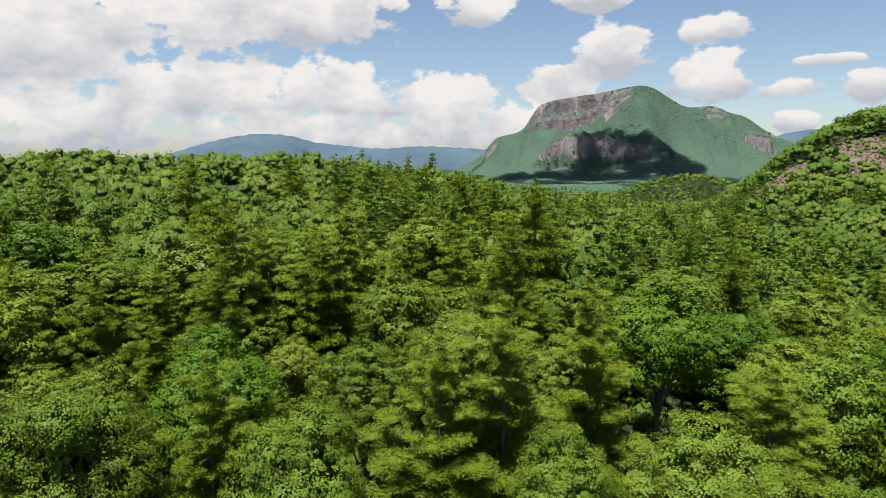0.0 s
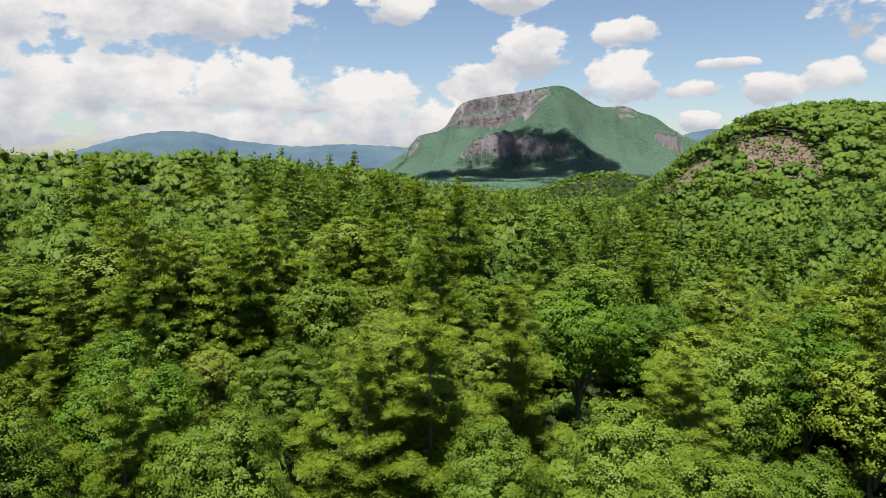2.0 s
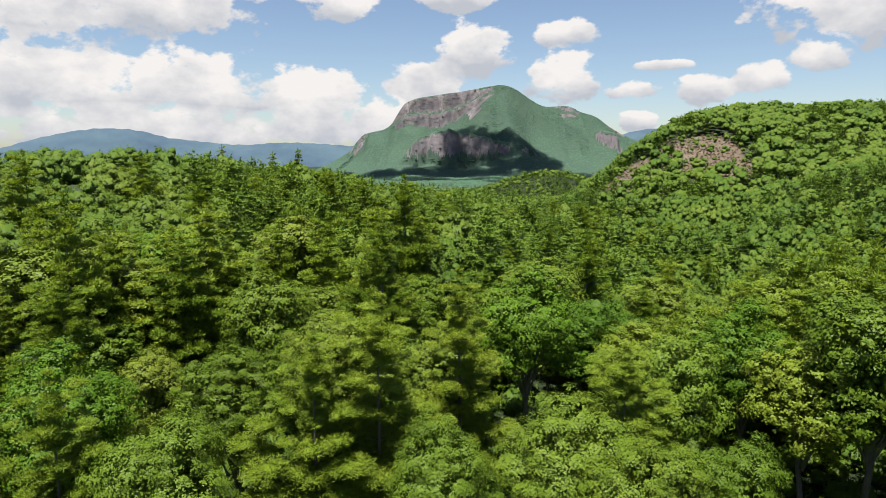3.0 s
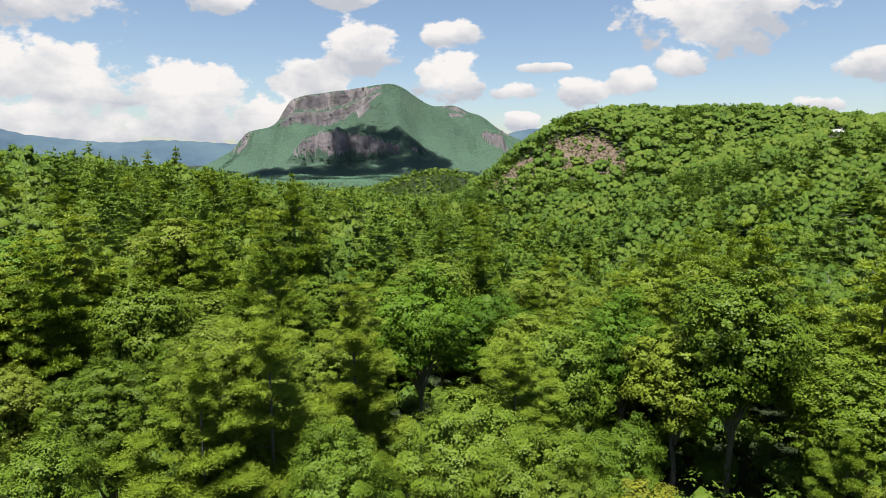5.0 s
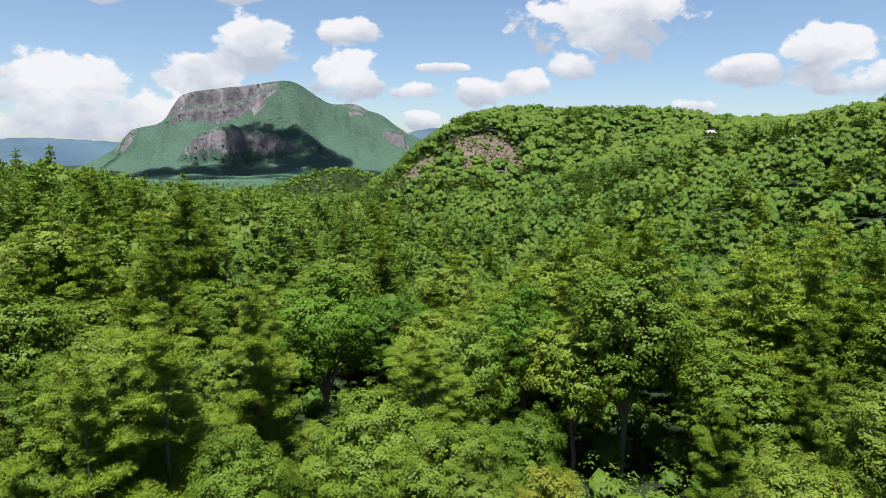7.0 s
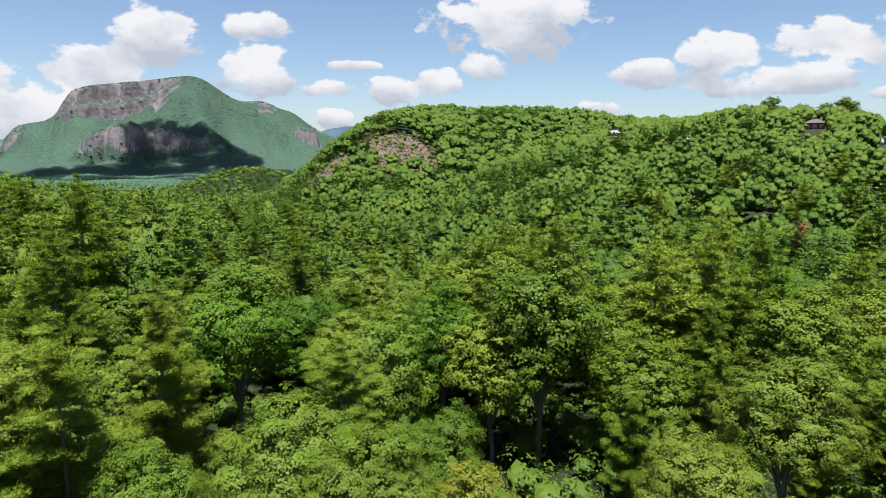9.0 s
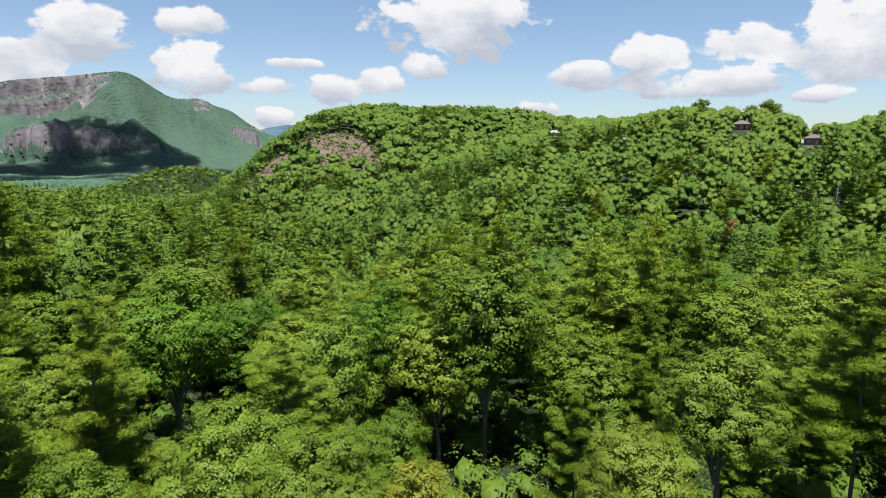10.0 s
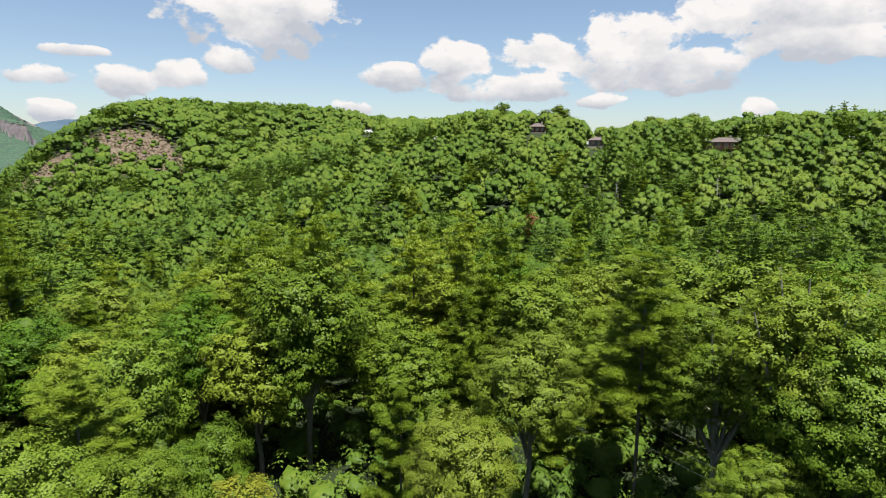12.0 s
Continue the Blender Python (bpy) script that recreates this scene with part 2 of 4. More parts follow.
def ground_material():
    m = Nodes("forest_floor")
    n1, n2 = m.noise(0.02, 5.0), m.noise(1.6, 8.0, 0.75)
    # litter and green tones, sunk near black to carry the shade under trees
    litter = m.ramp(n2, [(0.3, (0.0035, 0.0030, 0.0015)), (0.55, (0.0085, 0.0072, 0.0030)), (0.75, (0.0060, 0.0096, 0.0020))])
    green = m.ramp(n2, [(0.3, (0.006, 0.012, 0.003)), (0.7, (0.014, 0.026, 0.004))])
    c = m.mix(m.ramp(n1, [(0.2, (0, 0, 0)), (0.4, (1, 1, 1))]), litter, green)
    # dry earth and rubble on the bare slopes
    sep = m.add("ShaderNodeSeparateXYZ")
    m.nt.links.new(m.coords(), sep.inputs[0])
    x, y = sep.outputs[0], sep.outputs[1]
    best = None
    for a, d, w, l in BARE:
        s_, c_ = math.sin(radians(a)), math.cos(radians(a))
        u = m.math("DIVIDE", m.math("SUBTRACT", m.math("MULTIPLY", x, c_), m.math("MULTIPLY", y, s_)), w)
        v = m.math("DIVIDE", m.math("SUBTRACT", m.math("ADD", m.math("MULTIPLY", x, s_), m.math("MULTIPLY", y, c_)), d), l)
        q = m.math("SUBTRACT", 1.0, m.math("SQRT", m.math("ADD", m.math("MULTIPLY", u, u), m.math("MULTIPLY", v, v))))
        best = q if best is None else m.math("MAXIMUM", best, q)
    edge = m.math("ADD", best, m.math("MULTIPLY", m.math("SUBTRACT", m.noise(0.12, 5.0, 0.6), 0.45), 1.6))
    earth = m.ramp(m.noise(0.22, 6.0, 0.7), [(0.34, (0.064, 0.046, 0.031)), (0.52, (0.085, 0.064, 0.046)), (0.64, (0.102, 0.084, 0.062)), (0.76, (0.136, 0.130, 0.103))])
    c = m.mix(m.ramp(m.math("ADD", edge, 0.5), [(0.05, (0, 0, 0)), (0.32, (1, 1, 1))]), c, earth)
    m.surface(c, 0.95, n2, 0.8, 0.3)
    return m.mat


def rock_material(name, light=1.0):
    m = Nodes(name)
    pos = m.coords()
    mp = m.add("ShaderNodeMapping")
    mp.inputs["Scale"].default_value = (0.022, 0.022, 0.004)
    m.nt.links.new(pos, mp.inputs["Vector"])
    streak = m.noise(1.0, 6.0, 0.6, mp.outputs[0])
    fine = m.noise(0.05, 8.0, 0.65)
    c = m.ramp(streak, [(0.30, (0.046, 0.042, 0.050)), (0.48, (0.088, 0.078, 0.088)), (0.60, (0.120, 0.106, 0.114)), (0.72, (0.200, 0.178, 0.180))])
    c = m.mix(m.ramp(fine, [(0.52, (0, 0, 0)), (0.66, (0.576, 0.576, 0.576))]), c, (0.050, 0.061, 0.029))
    m.surface(c, 0.85, fine, 1.0, 12.0)
    return m.mat


def mountain_forest_material():
    m = Nodes("mountain_forest")
    n1, n2 = m.noise(0.006, 5.0), m.noise(0.05, 6.0, 0.7)
    # greens shifted towards blue, so the colour carries the haze of distance
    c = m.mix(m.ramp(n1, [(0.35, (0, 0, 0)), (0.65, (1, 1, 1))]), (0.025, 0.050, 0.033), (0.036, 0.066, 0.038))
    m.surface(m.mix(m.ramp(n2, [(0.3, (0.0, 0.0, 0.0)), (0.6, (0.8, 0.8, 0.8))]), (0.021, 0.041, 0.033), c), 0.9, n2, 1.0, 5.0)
    return m.mat


FLOOR = ground_material()
ROCK = rock_material("granite_cliff")
MOUNTAIN = mountain_forest_material()

# ======== mesh helpers ========


def mesh_of(name, verts, faces, tint=None, smooth=False):
    """A mesh from an array of places and a list of index arrays (triangles or quads)."""
    me = bpy.data.meshes.new(name)
    verts = np.asarray(verts, dtype=np.float32).reshape(-1, 3)
    faces = [np.asarray(f, dtype=np.int32) for f in faces if len(f)]
    loops = np.concatenate([f.ravel() for f in faces])
    sizes = np.concatenate([np.full(len(f), f.shape[1], dtype=np.int32) for f in faces])
    me.vertices.add(len(verts))
    me.vertices.foreach_set("co", verts.ravel())
    me.loops.add(len(loops))
    me.loops.foreach_set("vertex_index", loops)
    me.polygons.add(len(sizes))
    me.polygons.foreach_set("loop_start", np.concatenate([[0], np.cumsum(sizes)[:-1]]).astype(np.int32))
    me.polygons.foreach_set("use_smooth", np.full(len(sizes), smooth))
    if tint is not None:
        at = me.attributes.new("tint", "FLOAT", "POINT")
        at.data.foreach_set("value", np.asarray(tint, dtype=np.float32))
    me.update(calc_edges=True)
    return me


class Soup:
    """Collects places and faces, to become one mesh."""

    def __init__(self):
        self.v, self.f, self.n = [], [], 0

    def put(self, verts, *faces):
        self.v.append(np.asarray(verts, dtype=np.float32).reshape(-1, 3))
        for f in faces:
            self.f.append(np.asarray(f, dtype=np.int32) + self.n)
        self.n += len(self.v[-1])

    def arrays(self):
        by = {}
        for f in self.f:
            by.setdefault(f.shape[1], []).append(f)
        return np.concatenate(self.v), [np.concatenate(fs) for fs in by.values()]

    def mesh(self, name, smooth=False):
        v, f = self.arrays()
        return mesh_of(name, v, f, smooth=smooth)


def part(name, me, material, parent=None, label=""):
    ob = new(name, me)
    if material and not me.materials:
        me.materials.append(material)
    ob.parent = parent
    return tagged(ob, label)


def unit(a):
    return a / np.maximum(np.linalg.norm(a, axis=-1, keepdims=True), 1e-9)


def blades(soup, rng, c, nrm, length, width, axis=None, tri=False):
    """Leaf sprays: a bent kite (or a triangle) at each place c, square to nrm."""
    n = len(c)
    t = unit(np.cross(nrm, rng.normal(size=(n, 3)))) if axis is None else unit(axis)
    b = unit(np.cross(nrm, t))
    L = (length * rng.uniform(0.65, 1.3, n))[:, None]
    W = (width * rng.uniform(0.7, 1.25, n))[:, None]
    if tri:
        v = np.stack([c + t * L * 0.55, c - t * L * 0.45 + b * W * 0.5, c - t * L * 0.45 - b * W * 0.5], 1)
        soup.put(v, np.arange(n * 3).reshape(n, 3))
    else:
        v = np.stack([c - t * L * 0.5, c + b * W * 0.5 + nrm * L * 0.12, c + t * L * 0.5, c - b * W * 0.5 + nrm * L * 0.12], 1)
        soup.put(v, np.arange(n * 4).reshape(n, 4))


def ico():
    g = (1 + 5 ** 0.5) / 2
    v = unit(np.array([(-1, g, 0), (1, g, 0), (-1, -g, 0), (1, -g, 0), (0, -1, g), (0, 1, g), (0, -1, -g), (0, 1, -g), (g, 0, -1), (g, 0, 1), (-g, 0, -1), (-g, 0, 1)], dtype=float))
    f = np.array([(0, 11, 5), (0, 5, 1), (0, 1, 7), (0, 7, 10), (0, 10, 11), (1, 5, 9), (5, 11, 4), (11, 10, 2), (10, 7, 6), (7, 1, 8),
                  (3, 9, 4), (3, 4, 2), (3, 2, 6), (3, 6, 8), (3, 8, 9), (4, 9, 5), (2, 4, 11), (6, 2, 10), (8, 6, 7), (9, 8, 1)])
    return v, f


ICO_V, ICO_F = ico()


def tube(soup, path, radii, sides=7):
    """A tapered round limb along a path."""
    path, n = np.asarray(path, dtype=float), len(path)
    rings = []
    for k in range(n):
        d = unit(path[min(k + 1, n - 1)] - path[max(k - 1, 0)])
        u = unit(np.cross(d, (0.31, 0.95, 0.1)))
        w = np.cross(d, u)
        a = np.linspace(0, 2 * math.pi, sides, endpoint=False)
        rings.append(path[k] + radii[k] * (np.outer(np.cos(a), u) + np.outer(np.sin(a), w)))
    q = [(k * sides + i, k * sides + (i + 1) % sides, (k + 1) * sides + (i + 1) % sides, (k + 1) * sides + i) for k in range(n - 1) for i in range(sides)]
    soup.put(np.concatenate(rings), q)


# ======== trees ========


OCTA_V = np.array([(1, 0, 0), (-1, 0, 0), (0, 1, 0), (0, -1, 0), (0, 0, 1), (0, 0, -1)], dtype=float)
OCTA_F = np.array([(0, 2, 4), (2, 1, 4), (1, 3, 4), (3, 0, 4), (2, 0, 5), (1, 2, 5), (3, 1, 5), (0, 3, 5)])


def lump(rng, sides):
    """A small uneven lump: 20 faces, or 8."""
    if sides == 20:
        return ICO_V * rng.uniform(0.78, 1.22, (12, 1)), ICO_F
    a = rng.uniform(0, 3)
    turn = np.array([(math.cos(a), math.sin(a), 0), (-math.sin(a), math.cos(a), 0), (0, 0, 1)])
    return (OCTA_V * rng.uniform(0.85, 1.25, (6, 1))) @ turn, OCTA_F


def leafy_crown(rng, H, R, limbs, tufts, per, size, deep=0.66, core=0.52, tuft=0.5, loose=0.2, sides=0):
    """A summer crown: limbs that bulge out of a dome, each carrying tufts of leaves with dark gaps between. Returns the soup and the limbs' ends."""
    s = Soup()
    half = np.array([R, R, H * deep * 0.5])
    mid = np.array([0, 0, H - half[2]])
    k = np.arange(limbs) + 0.5
    zz = 1 - 1.75 * k / limbs
    ang = k * 2.39996 + rng.uniform(0, 6)
    rr = np.sqrt(np.maximum(0, 1 - zz * zz))
    out = unit(np.stack([rr * np.cos(ang), rr * np.sin(ang), zz], 1) + rng.normal(0, 0.16, (limbs, 3)))
    rad = R * 0.40 * rng.uniform(0.72, 1.25, limbs) * (14 / limbs) ** 0.4
    cen = mid + out * np.maximum(half - rad[:, None] * 0.85, 0.1) * rng.uniform(0.74, 1.06, (limbs, 1))
    if sides:
        for c, r in zip(cen, rad):
            v, f = lump(rng, sides)
            s.put(v * r * core + c, f)
        v, f = lump(rng, 20)
        s.put(v * half * np.array([0.55, 0.55, 0.7]) + mid, f)
    else:
        # the inner leaves, large and in the shade
        q = np.repeat(np.arange(limbs), 200)
        c = cen[q] + unit(rng.normal(size=(len(q), 3))) * (rad[q] * rng.uniform(0.2, 0.78, len(q)))[:, None]
        blades(s, rng, c, unit(rng.normal(size=c.shape) + np.array([0, 0, 0.4])), 0.30, 0.28)
        q = unit(rng.normal(size=(700, 3)))
        blades(s, rng, mid + q * half * rng.uniform(0.3, 0.6, (700, 1)), unit(q + rng.normal(0, 0.5, q.shape)), 0.5, 0.45)
    # tufts, evenly spread over the outside of every limb
    share = np.maximum(3, np.round(tufts * 1.5 * rad ** 2 / np.sum(rad ** 2)).astype(int))
    which = np.repeat(np.arange(limbs), share)
    j = np.concatenate([(np.arange(q) + 0.5) / q for q in share])
    z2, a2 = 1 - 1.8 * j, np.arange(len(which)) * 2.39996
    q2 = np.sqrt(np.maximum(0, 1 - z2 * z2))
    dr = unit(np.stack([q2 * np.cos(a2), q2 * np.sin(a2), z2], 1) + rng.normal(0, 0.2, (len(which), 3)))
    tc = cen[which] + dr * (rad[which] * rng.uniform(0.74, 1.1, len(which)))[:, None]
    keep = np.sum(dr * out[which], 1) > -0.45
    for b in range(limbs):
        keep &= (np.linalg.norm(tc - cen[b], axis=1) > rad[b] * 0.72) | (which == b)
    tc, dr = tc[keep], dr[keep]
    tr = tuft * rng.uniform(0.6, 1.35, len(tc))
    w = np.repeat(np.arange(len(tc)), per)
    d2 = unit(rng.normal(size=(len(w), 3)) + dr[w] * 0.7 + np.array([0, 0, 0.65]))
    c = tc[w] + d2 * (tr[w] * rng.uniform(0.35, 1.1, len(w)))[:, None] * np.array([1.15, 1.15, 0.72])
    nrm = unit(d2 * 0.5 + dr[w] * 0.45 + unit(c - mid) * 0.4 + np.array([0, 0, 0.15]) + rng.normal(0, loose, c.shape))
    blades(s, rng, c, nrm, size * 0.95, size * 0.95, tri=True)
    return s, cen


def pine_crown(rng, H, R, whorls, per, pads, needles, size, narrow=0.32, base=0.25, lens=8):
    """A white pine: tiers of spreading boughs that end in soft upturned pads of needles, with dark gaps between."""
    s = Soup()
    cen, rad, way, bough = [], [], [], []
    for w in range(whorls):
        f = max(0.0, (w + rng.uniform(-0.15, 0.15)) / whorls)
        z0 = H * (base + (0.95 - base) * f)
        prof = (1 - f) ** 0.52 * (0.7 + 0.3 * min(1.0, f / 0.16))
        a0 = rng.uniform(0, 6.28)
        for b in range(per):
            a = a0 + b * 6.283 / per + rng.uniform(-0.4, 0.4)
            L = R * prof * rng.uniform(0.62, 1.15) + 0.3
            if rng.random() < 0.1:
                continue
            rise = 0.06 + 0.75 * f * f + rng.uniform(-0.08, 0.1)
            dirn = np.array([math.cos(a), math.sin(a), 0.0])
            side = np.array([-dirn[1], dirn[0], 0.0])
            bough.append((np.array([0, 0, z0 - 0.15]), dirn * L * 0.8 + np.array([0, 0, z0 + L * (rise * 0.8 + 0.04)]), L))
            n = max(2, round(pads * (0.35 + 0.8 * L / R)))
            for k in range(n):
                t = 0.25 + 0.75 * k / (n - 1)
                lat = (rng.uniform(0.05, 0.30) * (1 if k % 2 else -1) * L * (1.25 - t)) if k < n - 1 else 0.0
                cen.append(dirn * t * L + side * lat + np.array([0, 0, z0 + L * (rise * t + 0.22 * t * t - 0.05)]))
                rad.append((0.19 * L + 0.28) * rng.uniform(0.75, 1.25) * (4.5 / pads) ** 0.35)
                way.append(dirn)
    cen += [np.array([0, 0, H * q]) for q in (0.79, 0.84, 0.89, 0.93, 0.97, 1.0)]
    rad += [R * 0.24, R * 0.21, R * 0.18, R * 0.15, R * 0.12, R * 0.09]
    way += [np.array([0, 0, 1.0])] * 6
    cen, rad, way = np.array(cen), np.array(rad), np.array(way)
    for c, r in zip(cen, rad):                             # the twigs and shaded needles inside each pad
        v, f = lump(rng, 8)
        if lens == 8:
            s.put(v * r * np.array([0.8, 0.8, 0.2]) + c - np.array([0, 0, r * 0.1]), f)
        else:
            s.put(v[:4] * r * np.array([0.85, 0.85, 0.2]) + c, [(0, 2, 1, 3)])
    which = rng.choice(len(cen), needles, p=rad ** 2 / np.sum(rad ** 2))
    dr = unit(rng.normal(size=(needles, 3)) * np.array([1, 1, 0.7]) + way[which] * 0.4 + np.array([0, 0, 0.5]))
    c = cen[which] + dr * (rad[which] * rng.uniform(0.45, 1.08, needles))[:, None] * np.array([1.05, 1.05, 0.48])
    ax = unit(dr * np.array([0.8, 0.8, 0.5]) + way[which] * 0.4 + np.array([0, 0, 0.36]) + rng.normal(0, 0.48, (needles, 3)))
    nrm = unit(dr * 0.6 + np.array([0, 0, 0.8]) + rng.normal(0, 0.16, (needles, 3)))
    nrm = unit(nrm - ax * np.sum(nrm * ax, 1, keepdims=True))
    blades(s, rng, c, nrm, size, size * narrow, axis=ax, tri=True)
    return s, bough


def trunk_mesh(rng, H, r, reach, lean=0.25):
    s = Soup()
    n = 6
    z = np.linspace(-0.6, H * reach, n)
    off = np.cumsum(rng.normal(0, lean / n, (n, 2)), 0)
    off[0] = off[1] = 0
    tube(s, np.column_stack([off, z]), r * np.array([1.25, 1.0, 0.86, 0.7, 0.5, 0.2]), 8)
    return s


def broadleaf_tree(seed, H, R, limbs, tufts, per, size, leaf, label, tuft=0.5, deep=0.68, bark=None, stout=1.0):
    rng = np.random.default_rng(seed)
    tree = new("broadleaf_tree")
    crown, cen = leafy_crown(rng, H, R, limbs, tufts, per, size, deep, tuft=tuft)
    tr = trunk_mesh(rng, H, 0.2 * stout ** 0.5, 0.72, 0.8)
    for c in cen[:: max(1, limbs // 10)]:
        z0 = H * (1 - deep) * rng.uniform(0.8, 1.15)
        mid = np.array([c[0] * 0.45, c[1] * 0.45, (z0 + c[2]) * 0.5 + 0.3])
        tube(tr, [(0, 0, z0), mid, c * (1.0 + 0.12 * (stout - 1))], [0.10 * stout, 0.07 * stout, 0.02 * stout], 5)
    part("trunk", tr.mesh("broadleaf_trunk", True), bark or BARK_BROAD, tree)
    part("crown", crown.mesh("broadleaf_crown", True), leaf, tree)
    tree["high"], tree["wide"] = H, R
    return tagged(tree, label, "tree", "trees of the forest canopy")


def pine_tree(seed, H, R, whorls, per, pads, needles, size, narrow=0.32, base=0.25):
    rng = np.random.default_rng(seed)
    tree = new("pine_tree")
    crown, bough = pine_crown(rng, H, R, whorls, per, pads, needles, size, narrow, base)
    tr = trunk_mesh(rng, H, 0.16, 0.86, 0.12)
    for a, b, L in bough[::2]:
        tube(tr, [a, (a + b) / 2 + np.array([0, 0, -0.05 * L]), b], [0.05, 0.035, 0.012], 4)
    for k in range(9):                                     # dead stubs below the crown
        z0, a = H * rng.uniform(base * 0.45, base + 0.08), rng.uniform(0, 6.28)
        d = np.array([math.cos(a), math.sin(a), rng.uniform(-0.25, 0.1)]) * rng.uniform(0.8, 2.0)
        tube(tr, [(0, 0, z0), d * 0.5 + np.array([0, 0, z0 + 0.05]), d + np.array([0, 0, z0])], [0.035, 0.025, 0.008], 4)
    part("trunk", tr.mesh("pine_trunk", True), BARK_PINE, tree)
    part("crown", crown.mesh("pine_crown", True), PINE, tree)
    tree["high"], tree["wide"] = H, R
    return tagged(tree, "tall white pine with tiers of feathery yellow-green boughs", "tree", "pines of the forest canopy")


# ======== terrain ========
EYE_Z = 30.0


def smooth(t):
    t = np.clip(t, 0, 1)
    return t * t * (3 - 2 * t)


def crest(rows, tree):
    """A ridge line from azimuth, distance and elevation of its tree tops."""
    return [(d * math.sin(radians(a)), d * math.cos(radians(a)), EYE_Z + d * math.tan(radians(e)) - tree) for a, d, e in rows]


LEFT_ROWS = [(-75, 190, 0.5), (-40, 195, 0.4), (-35, 200, 0.5), (-32, 205, 1.1), (-30, 205, 1.1), (-28, 208, 0.6), (-25, 210, 0.3), (-19, 215, 0.6), (-13, 220, 0.5), (-9, 222, 0.3), (-6, 222, -0.1), (-3, 226, -0.5),
             (1, 230, -1.0), (3.4, 232, -1.7), (7, 236, -2.3), (11, 240, -2.75), (14.6, 250, -3.0), (17.5, 258, -3.4), (21, 268, -3.8), (26, 285, -4.8), (34, 300, -7.0)]
RIGHT_ROWS = [(10, 385, -5.2), (20, 395, -4.2), (23.5, 400, -3.0), (24.7, 410, -2.2), (26.7, 430, -0.8), (28.4, 445, 0.7), (30.3, 465, 2.1), (32.5, 490, 3.5), (34.8, 510, 4.1), (38.9, 550, 4.5), (41, 560, 4.1), (44.3, 570, 4.3),
              (47.2, 570, 4.15), (51.6, 570, 4.0), (53.6, 560, 3.6), (56, 550, 3.2), (60.2, 480, 3.1), (61.7, 450, 3.5), (64.3, 390, 3.9), (67, 360, 3.9), (70, 350, 3.9), (72.3, 350, 3.4), (73.8, 350, 2.7),
              (76.7, 350, 2.5), (79, 350, 3.1), (82.4, 350, 3.4), (84, 350, 2.9), (86, 350, 3.1), (88.7, 348, 3.6), (92, 345, 3.5), (100, 340, 3.6), (115, 330, 3.4)]
LEFT_CREST, RIGHT_CREST = crest(LEFT_ROWS, 14), crest(RIGHT_ROWS, 12.5)


def brow(az, r, rows, tree):
    """A hill's brow: no ground of the hill rises above its crest line."""
    e = np.interp(az, [q[0] for q in rows], [q[2] for q in rows])
    return EYE_Z + r * np.tan(np.radians(e)) - tree


def ridge(x, y, b, line, w):
    """The rise of a ridge over the base b."""
    best = np.zeros_like(x)
    for (x0, y0, h0), (x1, y1, h1) in zip(line, line[1:]):
        dx, dy = x1 - x0, y1 - y0
        t = np.clip(((x - x0) * dx + (y - y0) * dy) / (dx * dx + dy * dy), 0, 1)
        d2 = (x - x0 - t * dx) ** 2 + (y - y0 - t * dy) ** 2
        best = np.maximum(best, (h0 + t * (h1 - h0) - b) * np.exp(-d2 / (w * w)))
    return best


def ground_z(x, y):
    x, y = np.asarray(x, dtype=float), np.asarray(y, dtype=float)
    r, az = np.hypot(x, y), np.degrees(np.arctan2(x, y))
    b = -24 * smooth((r - 45) / 120) * smooth((az - 8) / 26) * smooth((165 - az) / 30)
    b = b - 42 * smooth((r - 330) / 400) * (1 - 0.55 * smooth((az - 8) / 26) * smooth((165 - az) / 30))
    left = np.minimum(b + ridge(x, y, b, LEFT_CREST, 105.0), np.maximum(b, brow(az, r, LEFT_ROWS, 14)))
    right = np.minimum(b + ridge(x, y, b, RIGHT_CREST, 185.0), np.maximum(b, brow(az, r, RIGHT_ROWS, 12.5)))
    z = np.maximum(left, right)
    # a wooded knoll in the valley mouth, before the mountain
    z = z + 43 * np.exp(-(((x - 345) / 95) ** 2 + ((y - 870) / 120) ** 2))
    z = z + 7 * np.sin(x * 0.013 + 0.4) * np.sin(y * 0.011) * smooth((r - 950) / 200)
    return z + 0.8 * np.sin(x * 0.045 + 1) * np.cos(y * 0.05) * smooth((r - 30) / 60)


def make_ground():
    rings = np.concatenate([np.linspace(0.5, 120, 40), np.geomspace(125, 4800, 110)])
    az = np.concatenate([np.linspace(-180, -48, 34, endpoint=False), np.linspace(-48, 108, 156, endpoint=False), np.linspace(108, 180, 18, endpoint=False)])
    A, Rr = np.meshgrid(np.radians(az), rings)
    x, y = Rr * np.sin(A), Rr * np.cos(A)
    v = np.stack([x, y, ground_z(x, y)], -1)
    n, m = len(rings), len(az)
    i, j = np.meshgrid(np.arange(n - 1), np.arange(m), indexing="ij")
    q = np.stack([i * m + j, i * m + (j + 1) % m, (i + 1) * m + (j + 1) % m, (i + 1) * m + j], -1).reshape(-1, 4)
    cap = np.stack([np.full(m, n * m), (np.arange(m) + 1) % m, np.arange(m)], 1)
    v = np.concatenate([v.reshape(-1, 3), [[0, 0, float(ground_z(0, 0))]]])
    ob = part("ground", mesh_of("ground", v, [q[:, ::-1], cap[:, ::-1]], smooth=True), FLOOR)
    tagged(ob, "forest floor with leaf litter over rolling hills", "ground", kind="structure")


make_ground()

